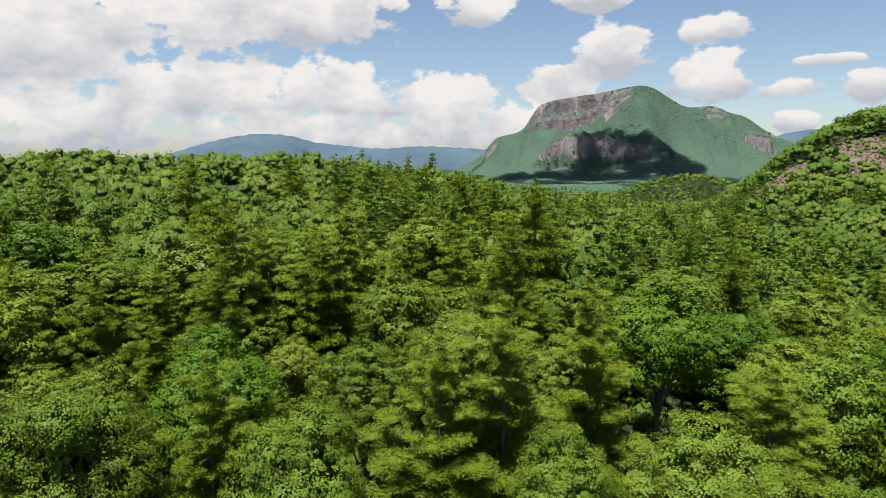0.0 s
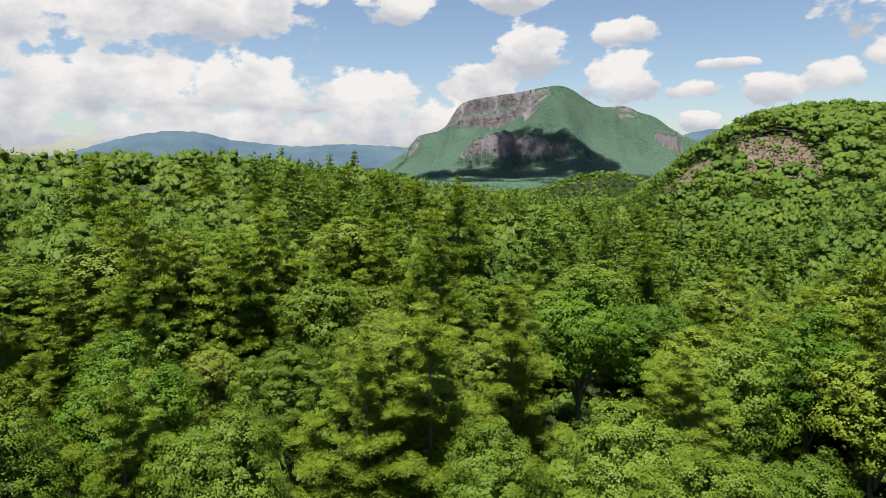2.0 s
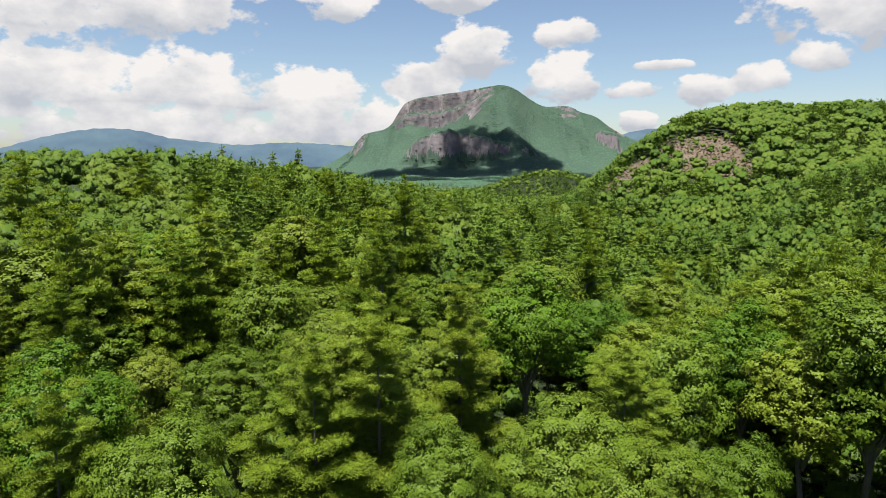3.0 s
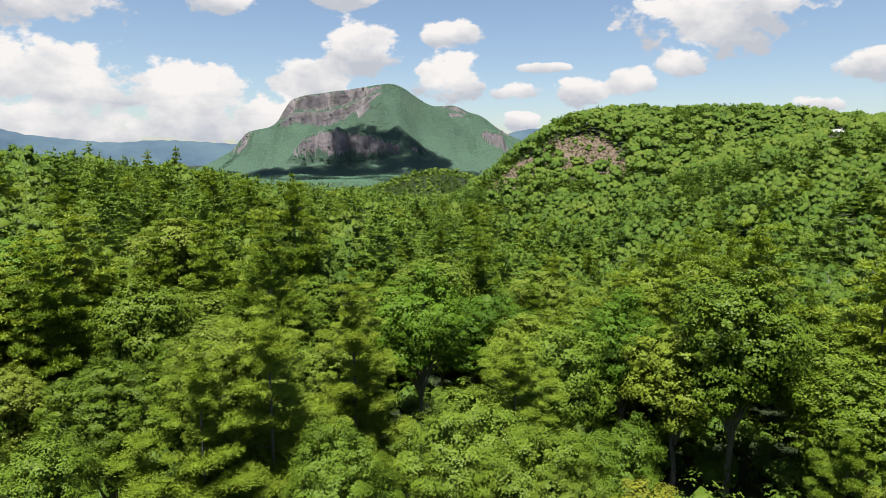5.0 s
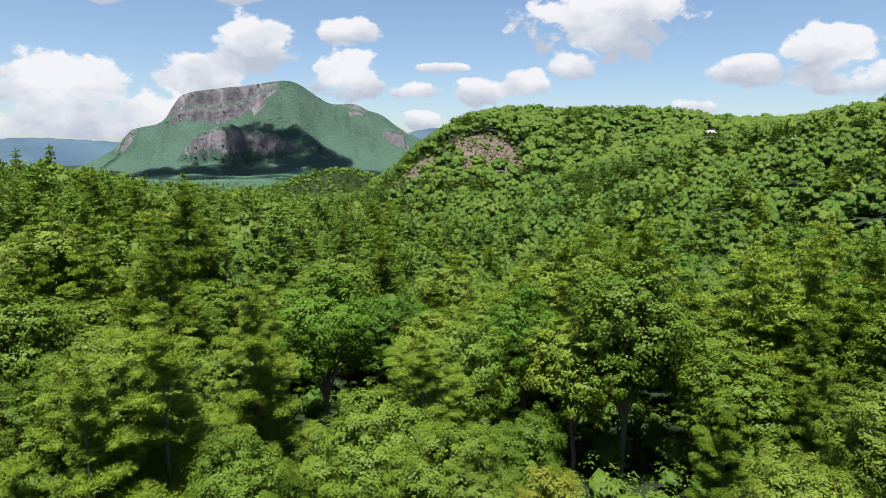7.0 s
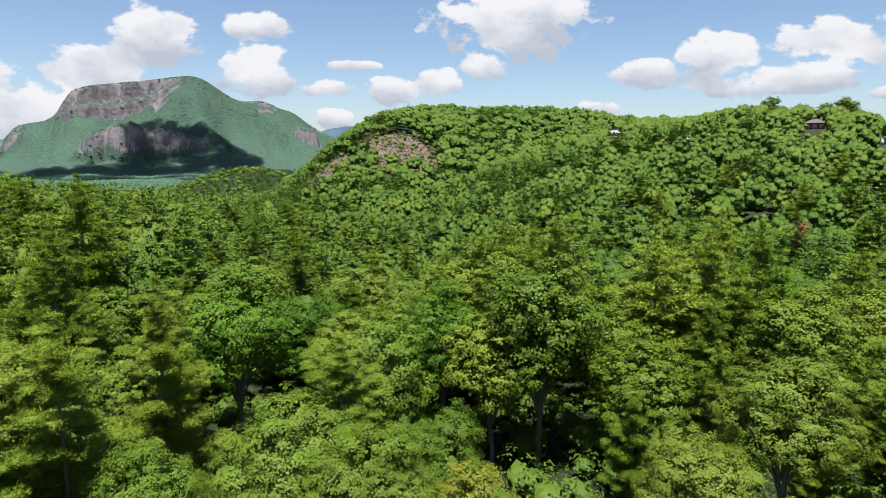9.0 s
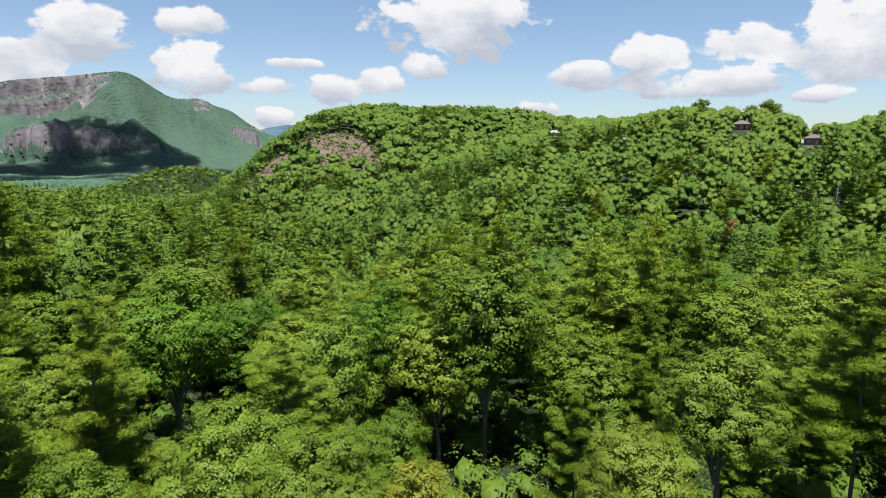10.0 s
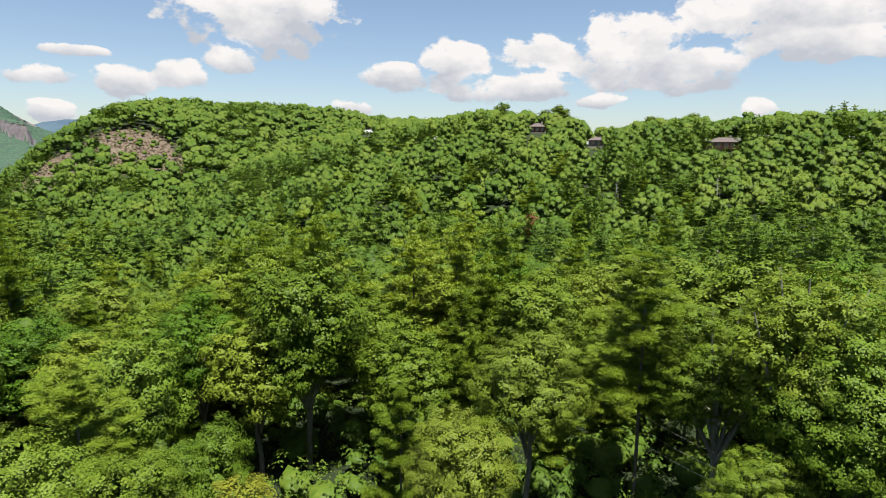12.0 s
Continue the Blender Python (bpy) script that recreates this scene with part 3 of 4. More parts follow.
# ---- the mountain with its granite faces ----
MT_AZ, MT_D = 16.0, 2750.0
MT_C = np.array([MT_D * math.sin(radians(MT_AZ)), MT_D * math.cos(radians(MT_AZ))])
MT_V = np.array([math.sin(radians(MT_AZ)), math.cos(radians(MT_AZ))])      # away from the eye
MT_U = np.array([MT_V[1], -MT_V[0]])
# skyline: azimuth and elevation in degrees
MT_SKY = [(-1.0, -2.0), (2.0, -0.6), (4.0, 0.6), (4.5, 1.7), (5.6, 2.1), (7.0, 2.35), (7.7, 3.1), (8.3, 4.55), (9.4, 5.0), (10.9, 5.25), (13.8, 5.68), (16.1, 6.08), (17.4, 6.25),
          (18.7, 5.75), (19.9, 4.9), (21.0, 4.25), (22.2, 4.3), (23.2, 4.38), (24.1, 3.75), (25.6, 3.45), (26.7, 2.5), (28.2, 1.65), (31.0, 0.4), (34.0, -1.2)]


SLAB = [(8.9, -1.5), (9.3, -0.3), (10.0, 0.9), (11.0, 2.0), (12.0, 2.4), (12.9, 2.5), (13.6, 2.15), (14.5, 2.25), (15.4, 2.05), (16.4, 1.5), (17.4, 1.35), (18.6, 1.2), (19.6, 0.6), (20.2, -0.6), (21.0, -1.8)]
CLIFF = [(4.2, 0), (4.4, 40), (5.0, 25), (5.6, 0), (7.5, 0), (8.1, 62), (9.4, 92), (11.8, 112), (13.3, 88), (14.6, 50), (16.0, 20), (16.8, 0), (22.2, 0), (22.7, 26), (23.6, 26), (24.2, 0)]


def waves(u, seed, sizes):
    """Uneven running relief."""
    rng = np.random.default_rng(seed)
    return sum(a * np.sin(u * 6.283 / w + rng.uniform(0, 6.28)) for w, a in sizes)


def mountain_z(u, v):
    """Height over the valley plane; u along the ridge, v away from the eye."""
    az = MT_AZ + np.degrees(np.arctan2(u, MT_D))
    brim = sum(np.interp(az + q, [a for a, e in MT_SKY], [e for a, e in MT_SKY]) for q in (-0.5, -0.25, 0.0, 0.25, 0.5)) / 5
    H = np.tan(np.radians(brim + 0.05)) * np.hypot(MT_D, u) + EYE_Z + 66
    H = np.maximum(H, 0)
    wob = waves(u, 1, ((310, 14), (133, 9), (57, 6), (27, 4))) + 4 * np.sin(v * 0.05 + u * 0.03)
    drop = np.interp(az, [a for a, e in CLIFF], [e for a, e in CLIFF])
    t = np.maximum(0, -v + wob * 0.7)
    slow = np.maximum(0, -v + waves(u, 1, ((310, 12), (133, 6))))
    # the upper cliff falls in two steps with a ledge between
    face = drop * (0.55 * smooth((t - 8) / 14) + 0.45 * smooth((t - 34) / 16))
    lower = (H - drop) * (1 - np.clip(slow / 900.0, 0, 1)) ** 2.2
    z = np.where(v < 0, np.maximum(lower + drop - face, 0), H * np.clip(1 - v / 900, 0, 1) ** 1.2)
    gully = waves(u + v * 0.35, 2, ((420, 15), (170, 7)))
    z = z + gully * smooth(slow / 150) * np.clip(z / 120, 0, 1)
    # the lower slab bulges out of the slope, and a small knob stands apart
    rib = waves(u, 3, ((150, 16), (64, 10), (31, 6), (17, 3)))
    lip = np.interp(az, [a for a, e in SLAB], [e for a, e in SLAB])
    for az0, az1, line, vv in ((8.9, 21.0, lip, -380.0), (24.2, 26.9, 2.25 - 0.9 * ((az - 25.6) / 1.25) ** 4, -205.0)):
        dome = np.tan(np.radians(line)) * (MT_D + vv) + EYE_Z + 66 + 0.2 * rib
        q = (v - vv + 120 + 0.7 * rib) / 125
        body = dome * (0.50 * smooth(q * 1.6) + 0.38 * smooth(q * 1.6 - 0.45) + 0.12 * smooth(q - 0.3))
        z = np.where((az > az0) & (az < az1) & (v < vv + 160), np.maximum(z, body - 0.12 * np.maximum(0, v - vv)), z)
    return z


def make_mountain():
    us, vs = np.linspace(-1050, 1050, 330), np.concatenate([np.linspace(-900, -460, 26, endpoint=False), np.linspace(-460, 40, 140, endpoint=False), np.linspace(40, 900, 22)])
    U, V = np.meshgrid(us, vs)
    Z = mountain_z(U, V)
    rng = np.random.default_rng(5)
    X = MT_C[0] + U * MT_U[0] + V * MT_V[0]
    Y = MT_C[1] + U * MT_U[1] + V * MT_V[1]
    m, n = len(us), len(vs)
    gz = np.gradient(Z, vs, us)
    slope = np.hypot(gz[0], gz[1])
    v = np.stack([X, Y, Z - 66 - 3 * (Z < 1)], -1).reshape(-1, 3)
    i, j = np.meshgrid(np.arange(n - 1), np.arange(m - 1), indexing="ij")
    q = np.stack([i * m + j, i * m + j + 1, (i + 1) * m + j + 1, (i + 1) * m + j], -1).reshape(-1, 4)
    me = mesh_of("mountain", v, [q], smooth=True)
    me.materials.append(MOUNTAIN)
    me.materials.append(ROCK)
    az = MT_AZ + np.degrees(np.arctan2(U, MT_D))
    zone = ((az < 16.6) & (V > -90)) | ((az > 8.9) & (az < 20.6) & (V > -520) & (V < -250) & (Z > 98 + 10 * np.sin(U * 0.05))) | ((az > 23.9) & (az < 27.2) & (V > -360)) | ((az > 22) & (V > -60))
    rocky = ((slope > 1.15) & zone)[:-1, :-1].ravel()
    me.polygons.foreach_set("material_index", rocky.astype(np.int32))
    ob = part("mountain", me, None)
    tagged(ob, "wooded granite mountain with bare grey cliffs and slabs", "mountain", kind="structure")
    # its woods: small crowns all over the slopes
    k = 44000
    pu, pv = rng.uniform(-1000, 1000, k), rng.uniform(-880, 30, k)
    z = mountain_z(pu, pv)
    e = 6.0
    sl = np.hypot((mountain_z(pu + e, pv) - mountain_z(pu - e, pv)) / (2 * e), (mountain_z(pu, pv + e) - mountain_z(pu, pv - e)) / (2 * e))
    ok = ((sl < 1.15) | (rng.random(k) < 0.06) | ((z < 96) & (pv < -300))) & (z > 3)
    pu, pv, z = pu[ok], pv[ok], z[ok]
    place = np.stack([MT_C[0] + pu * MT_U[0] + pv * MT_V[0], MT_C[1] + pu * MT_U[1] + pv * MT_V[1], z - 67], 1)
    scatter("mountain_woods", place, [far_clump(s) for s in range(6)], rng, (0.5, 0.9), HAZY_WOODS, "woods covering the slopes of the mountain")


def scatter(name, place, kinds, rng, sizes, material, label, tints=None):
    """Many trees as one mesh: each place takes one of the kinds, turned and scaled."""
    n = len(place)
    which = rng.integers(0, len(kinds), n)
    ang, sc = rng.uniform(0, 6.283, n), rng.uniform(*sizes, n)
    tints = rng.random(n) if tints is None else tints
    V, F, T, base = [], {}, [], 0
    for k, (kv, kf) in enumerate(kinds):
        ii = np.nonzero(which == k)[0]
        if not len(ii):
            continue
        c, s = np.cos(ang[ii]), np.sin(ang[ii])
        x = (kv[None, :, 0] * c[:, None] - kv[None, :, 1] * s[:, None]) * sc[ii, None] + place[ii, 0, None]
        y = (kv[None, :, 0] * s[:, None] + kv[None, :, 1] * c[:, None]) * sc[ii, None] + place[ii, 1, None]
        z = kv[None, :, 2] * sc[ii, None] + place[ii, 2, None]
        V.append(np.stack([x, y, z], -1).reshape(-1, 3))
        T.append(np.repeat(tints[ii], len(kv)))
        off = (base + np.arange(len(ii)) * len(kv))[:, None, None]
        for f in kf:
            F.setdefault(f.shape[1], []).append((f[None] + off).reshape(-1, f.shape[1]))
        base += len(ii) * len(kv)
    me = mesh_of(name, np.concatenate(V), [np.concatenate(f) for f in F.values()], np.concatenate(T), True)
    return tagged(part(name, me, material), label, "woods", kind="stuff")


def far_clump(seed):
    """A low leafy dome."""
    rng = np.random.default_rng(seed + 900)
    s = Soup()
    a = np.arange(6) * 1.0472 + rng.uniform(-0.2, 0.2, 6)
    ring = np.stack([np.cos(a) * 6, np.sin(a) * 6, np.zeros(6)], 1) * rng.uniform(0.8, 1.2, (6, 1)) - np.array([0, 0, 0.8])
    s.put(np.concatenate([ring, [[0, 0, rng.uniform(2.2, 3.4)]]]), [(k, (k + 1) % 6, 6) for k in range(6)])
    return s.arrays()


# blue-green leaf tones with the distant haze mixed in
HAZY_WOODS = leaf_material("mountain_woods", [(0.0, (0.031, 0.064, 0.044)), (0.5, (0.041, 0.082, 0.053)), (1.0, (0.052, 0.100, 0.059))], "attribute", 0.12, 0.7, 0.35, 0.25)
make_mountain()


# ---- ridges on the horizon, the blue haze put into their colour and glow ----
def far_ridges():
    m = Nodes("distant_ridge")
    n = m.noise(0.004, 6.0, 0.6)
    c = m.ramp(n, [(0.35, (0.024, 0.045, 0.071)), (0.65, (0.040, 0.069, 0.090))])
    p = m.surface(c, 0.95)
    # a faint glow lifts the ridges as haze would
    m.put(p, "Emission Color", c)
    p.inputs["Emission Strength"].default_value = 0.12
    rows = [(-60, -0.5), (-30, -0.5), (-24, 0.3), (-22.7, 0.75), (-20.4, 1.45), (-18.5, 1.95), (-16.7, 2.2), (-14.5, 2.15), (-13.3, 2.0), (-11.5, 1.5), (-9.5, 1.25), (-6.5, 1.0), (-4.8, 0.95),
            (-3, 1.15), (-1.2, 1.2), (1.0, 1.05), (3.9, 0.9), (8, 0.5), (20, 0.2), (26, 1.4), (28.9, 2.1), (30.5, 2.35), (33, 2.2), (40, 1.0), (60, 0.5)]
    az = np.linspace(-58, 58, 233)
    e = np.interp(az, [a for a, h in rows], [h for a, h in rows])
    e = e + 0.035 * np.sin(az * 5.1) + 0.02 * np.sin(az * 13.7)
    V = []
    for d, f in ((4050, -1.0), (4250, 0.45), (4400, 1.0), (4500, 0.9), (4700, -1.0)):
        z = EYE_Z + 4400 * np.tan(np.radians(e)) * f if f > 0 else np.full_like(az, -70.0)
        V.append(np.stack([d * np.sin(np.radians(az)), d * np.cos(np.radians(az)), z], -1))
    k = len(az)
    i, j = np.meshgrid(np.arange(4), np.arange(k - 1), indexing="ij")
    q = np.stack([i * k + j, i * k + j + 1, (i + 1) * k + j + 1, (i + 1) * k + j], -1).reshape(-1, 4)
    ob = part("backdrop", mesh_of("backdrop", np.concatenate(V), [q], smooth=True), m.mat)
    tagged(ob, "distant blue wooded ridges on the horizon", "hills", kind="structure")


far_ridges()


# ---- the cloud whose shadow lies on the mountain ----
def shadow_cloud():
    m = Nodes("cloud_white")
    p = m.surface((0.85, 0.86, 0.88), 1.0, m.noise(0.01, 4.0), 0.5, 10.0)
    thin = m.add("ShaderNodeBsdfTransparent")
    mx = m.add("ShaderNodeMixShader")
    mx.inputs[0].default_value = 0.56
    m.nt.links.new(p.outputs[0], mx.inputs[1])
    m.nt.links.new(thin.outputs[0], mx.inputs[2])
    m.nt.links.new(mx.outputs[0], m.out.inputs[0])
    rng = np.random.default_rng(77)
    s = Soup()
    for k in range(190):
        if k >= 110:                                 # the foot of the mountain and the valley before it
            u = rng.uniform(-520, 330)
            v = rng.uniform(-960, -560) + 0.25 * max(0, -u)
        elif k < 75:                                 # the main body, which thins out to the right
            u = rng.uniform(-150, 250)
            v = rng.uniform(-590, -150 - 0.75 * max(0, u + 90))
        else:                                        # a long tail
            u = rng.uniform(-620, -120)
            v = rng.uniform(-600, -500)
        c = np.array([*(MT_C + u * MT_U + v * MT_V), float(mountain_z(u, v)) - 66]) + np.array(TO_SUN) * 1350
        r = rng.uniform(42, 62)
        s.put(ICO_V * np.array([r, r, r * 0.5]) * rng.uniform(0.8, 1.2, (12, 1)) + c, ICO_F)
    ob = part("cloud", s.mesh("cloud", True), m.mat)
    tagged(ob, "white cumulus cloud drifting above the mountain", "cloud", kind="structure")


shadow_cloud()

# ======== the forest ========
random.seed(3)


def plots(r0, r1, a0, a1, gap, seed):
    """Jittered places for trees in a ring sector, on a triangular grid."""
    rng = np.random.default_rng(seed)
    k = int(r1 / gap) + 2
    i, j = np.meshgrid(np.arange(-k, k + 1), np.arange(-int(k * 1.2), int(k * 1.2) + 1))
    x = (i + 0.5 * (j % 2)) * gap + rng.uniform(-0.32, 0.32, i.shape) * gap
    y = j * gap * 0.866 + rng.uniform(-0.32, 0.32, i.shape) * gap
    r, az = np.hypot(x, y), np.degrees(np.arctan2(x, y))
    ok = (r >= r0) & (r < r1) & (az >= a0) & (az < a1)
    return x[ok], y[ok]


def patchy(x, y, scale, shift=0.0):
    return np.array([noise.fractal(Vector((a * scale + shift, b * scale, 1.7)), 0.8, 2.0, 3) for a, b in zip(x, y)])


def pine_share(x, y):
    """How likely a pine stands at a place: groves of pine on the spur, fewer on the far hill."""
    r, az = np.hypot(x, y), np.degrees(np.arctan2(x, y))
    p = 0.36 + 0.9 * patchy(x, y, 0.022)
    p = p + 0.50 * smooth((r - 80) / 40) * smooth((az + 12) / 12) * smooth((34 - az) / 10)
    p = p - 0.12 * smooth((r - 260) / 100) - 0.35 * smooth((-6 - az) / 10) * smooth((r - 50) / 20)
    p = p - 0.12 * smooth((az - 40) / 15) * smooth((r - 70) / 30)
    return p


GREENERY = "broadleaf tree with a full %s summer crown in the forest"
NEAR = {
    "hickory": [broadleaf_tree(18, 22, 4.6, 22, 330, 95, 0.115, OAK, "tall broadleaf tree with pale limbs showing between olive leaves", 0.5, 0.62, BARK_PALE, 2.0)],
    "golden": [broadleaf_tree(19, 14, 2.8, 12, 240, 110, 0.10, GOLD_LEAVES, "young broadleaf tree with yellow-tinged leaves among green trees", 0.42)],
    "mast": [pine_tree(35, 24, 4.2, 9, 5, 4, 70000, 0.17, 0.36, 0.42)],
    "oak": [broadleaf_tree(11 + k, (15, 17, 22)[k], (3.9, 4.4, 4.6)[k], 16, 380, 125, 0.10, OAK, GREENERY % "dark green") for k in range(3)],
    "maple": [broadleaf_tree(21 + k, 15, 4.0, 15, 340, 125, 0.11, MAPLE, GREENERY % "bright green", 0.55) for k in range(2)],
    "poplar": [broadleaf_tree(26 + k, 16, 3.6, 14, 330, 120, 0.10, POPLAR, GREENERY % "yellow-green", 0.45, 0.48) for k in range(2)],
    "locust": [broadleaf_tree(29, 16, 4.4, 18, 400, 115, 0.09, LOCUST, GREENERY % "deep green", 0.6)],
    "pine": [pine_tree(31 + k, (20, 22, 19)[k], (4.6, 5.0, 4.3)[k], 9, 5, 4, 90000, 0.17, 0.36, 0.2) for k in range(3)]}
MIDDLE = {
    "oak": [broadleaf_tree(41 + k, (15, 17, 16)[k], (3.9, 4.4, 4.1)[k], 16, 300, 50, 0.18, OAK, GREENERY % "dark green", 0.55) for k in range(3)],
    "maple": [broadleaf_tree(44 + k, 15, 4.0, 15, 280, 50, 0.18, MAPLE, GREENERY % "bright green", 0.55) for k in range(2)],
    "poplar": [broadleaf_tree(46 + k, 16, 3.6, 14, 270, 50, 0.18, POPLAR, GREENERY % "yellow-green", 0.52) for k in range(2)],
    "locust": [broadleaf_tree(49, 16, 4.4, 18, 320, 60, 0.15, LOCUST, GREENERY % "deep green", 0.62)],
    "pine": [pine_tree(36 + k, (20, 22, 19)[k], (4.6, 5.0, 4.3)[k], 9, 5, 4, 48000, 0.24, 0.36, 0.2) for k in range(3)]}
MID = {
    "oak": [broadleaf_tree(51 + k, (15, 17, 16)[k], (3.9, 4.4, 4.0)[k], 15, 220, 34, 0.24, OAK, GREENERY % "dark green", 0.62) for k in range(3)],
    "maple": [broadleaf_tree(56 + k, 15, 4.0, 14, 210, 34, 0.24, MAPLE, GREENERY % "bright green", 0.62) for k in range(2)],
    "poplar": [broadleaf_tree(59, 16, 3.7, 14, 210, 34, 0.24, POPLAR, GREENERY % "yellow-green", 0.6)],
    "locust": [broadleaf_tree(61, 16, 4.2, 15, 220, 40, 0.22, LOCUST, GREENERY % "deep green", 0.66)],
    "pine": [pine_tree(71 + k, (19, 21, 18)[k], (4.5, 4.9, 4.2)[k], 9, 6, 3, 18000, 0.42, 0.36, 0.2) for k in range(3)]}


def tier(r):
    return NEAR if r < 43 else MIDDLE if r < 64 else MID


USED = set()


def plant(proto, x, y, z, wide, tall, turn):
    m = Matrix.LocRotScale((x, y, z), Euler((0, 0, turn)), (wide, wide, tall))
    if proto.name in USED:
        return copy_thing(proto, m)
    USED.add(proto.name)
    proto.matrix_basis = m
    return proto


# the trees that stand out: azimuth, distance, elevation of the tip, crown radius
PINES = [(6.3, 63, -5.3, 4.6), (5.9, 38, -12.2, 5.2), (-0.3, 37, -15.4, 4.6), (13.6, 46, -10.0, 4.0), (-20.2, 60, -8.8, 4.4), (-11.1, 68, -6.4, 4.6), (-21.6, 35, -17.3, 3.6), (-29.8, 58, -8.9, 3.4), (-25.3, 70, -8.6, 4.0),
         (25.3, 95, -5.8, 4.0), (29.2, 40, -14.1, 4.6), (62.8, 62, -9.6, 3.2), (53.4, 92, -10.3, 4.0), (16.0, 88, -6.4, 4.4), (-3.0, 84, -5.6, 4.4), (97.5, 52, -9.0, 4.2)]
PINES_ON_THE_SKYLINE = [(-10.9, 218, 1.35, 2.4), (-7.4, 220, 1.1, 2.6), (-4.6, 222, 0.7, 3.0), (-3.2, 224, 0.5, 3.0), (-1.0, 226, -0.2, 3.0), (92.4, 343, 3.9, 4.0), (93.2, 345, 4.2, 4.0), (93.9, 344, 3.9, 4.0)]
HICKORIES = [(92.3, 40, -8.4, 4.8), (86.1, 44, -11.8, 4.2)]
GOLDEN = [(41.8, 27, -28.0, 2.6)]
MASTS = [(79.5, 45, -6.5, 4.2)]
OAKS = [(-7.7, 43, -15.8, 4.2), (-32.2, 36, -16.7, 4.6), (-4.4, 60, -9.7, 4.4), (43.8, 52, -14.1, 4.6), (31.3, 31, -26.7, 3.2), (48.2, 52, -11.7, 4.6), (53.9, 57, -11.4, 4.8), (57.6, 50, -14.0, 4.2),
        (74.9, 75, -10.0, 4.4), (66.2, 366, 4.6, 5.0), (71.4, 350, 4.0, 4.6), (70.2, 352, 4.1, 4.4), (79.2, 350, 3.3, 4.6), (82.4, 350, 3.7, 4.6), (89.7, 35, -17.5, 3.4), (70.0, 60, -12.5, 4.4)]
MAPLES = [(-14.1, 33, -20.5, 4.0), (33.3, 47, -14.8, 4.0), (24.1, 34, -21.2, 4.4), (96.5, 38, -11.2, 4.4), (12.0, 31, -24.5, 3.4), (38.5, 34, -23.5, 3.4)]
POPLARS = [(69.4, 39, -15.7, 4.2), (62.8, 30, -23.5, 2.8), (34.5, 29, -27.5, 2.4), (1.5, 44, -14.5, 3.6)]
LOCUSTS = [(19.9, 58, -9.4, 5.0), (39.0, 56, -13.0, 3.8)]
# houses on the ridge: azimuth, distance, half width of the view kept open, elevation of the foot
CLEARINGS = [(69.3, 332, 0.95, 1.62), (74.5, 335, 1.0, 0.68), (84.9, 286, 1.45, 0.22), (54.1, 491, 0.85, 1.40), (60.3, 312, 0.3, 0.3)]
# the same for the dead trees
CLEARINGS += [(76.8, 206, 0.7, -3.8), (84.8, 208, 0.45, -3.1), (92.0, 162, 0.5, -6.9), (54.9, 135, 0.7, -10.9), (85.3, 138, 0.5, -9.3)]


def lid(x, y):
    """How high the tree tops may reach before the houses' outlook."""
    r, az = np.hypot(x, y), np.degrees(np.arctan2(x, y))
    top = np.full(np.shape(x), 999.0)
    for a, d, w, foot in CLEARINGS:
        top = np.where((np.abs(az - a) < w) & (r < d - 3), np.minimum(top, EYE_Z + r * math.tan(radians(foot))), top)
        top = np.where((np.abs(az - a) < w) & (r >= d - 8) & (r < d + 5) & (d > 250), -99.0, top)
    return top


def hero_trees():
    rng = np.random.default_rng(4)
    out = []
    for kind, rows in (("golden", GOLDEN), ("hickory", HICKORIES), ("mast", MASTS), ("pine", PINES), ("pine", PINES_ON_THE_SKYLINE), ("oak", OAKS), ("maple", MAPLES), ("poplar", POPLARS), ("locust", LOCUSTS)):
        for a, d, e, R in rows:
            x, y = d * math.sin(radians(a)), d * math.cos(radians(a))
            z = float(ground_z(x, y))
            tip = EYE_Z + d * math.tan(radians(e))
            kinds = (NEAR if kind in ("hickory", "mast", "golden") else tier(d - 4))[kind]
            slim = [abs(math.log((tip - z) / R / (t["high"] / t["wide"]))) for t in kinds]
            proto = kinds[slim.index(min(slim))] if min(slim) < max(slim) - 0.25 else kinds[int(rng.integers(0, 99)) % len(kinds)]
            box = [c for c in proto.children if c.name.startswith("crown")][0].data
            co = np.empty(len(box.vertices) * 3, dtype=np.float32)
            box.vertices.foreach_get("co", co)
            co = co.reshape(-1, 3)
            plant(proto, x, y, z - 0.1, R / np.percentile(np.hypot(co[:, 0], co[:, 1]), 97), (tip - z) / co[:, 2].max(), rng.uniform(0, 6.28))
            out.append((x, y, R, tip, tip - z, 0.75 if kind == "mast" else 0.5 if kind == "pine" else 0.38))
    return np.array(out)


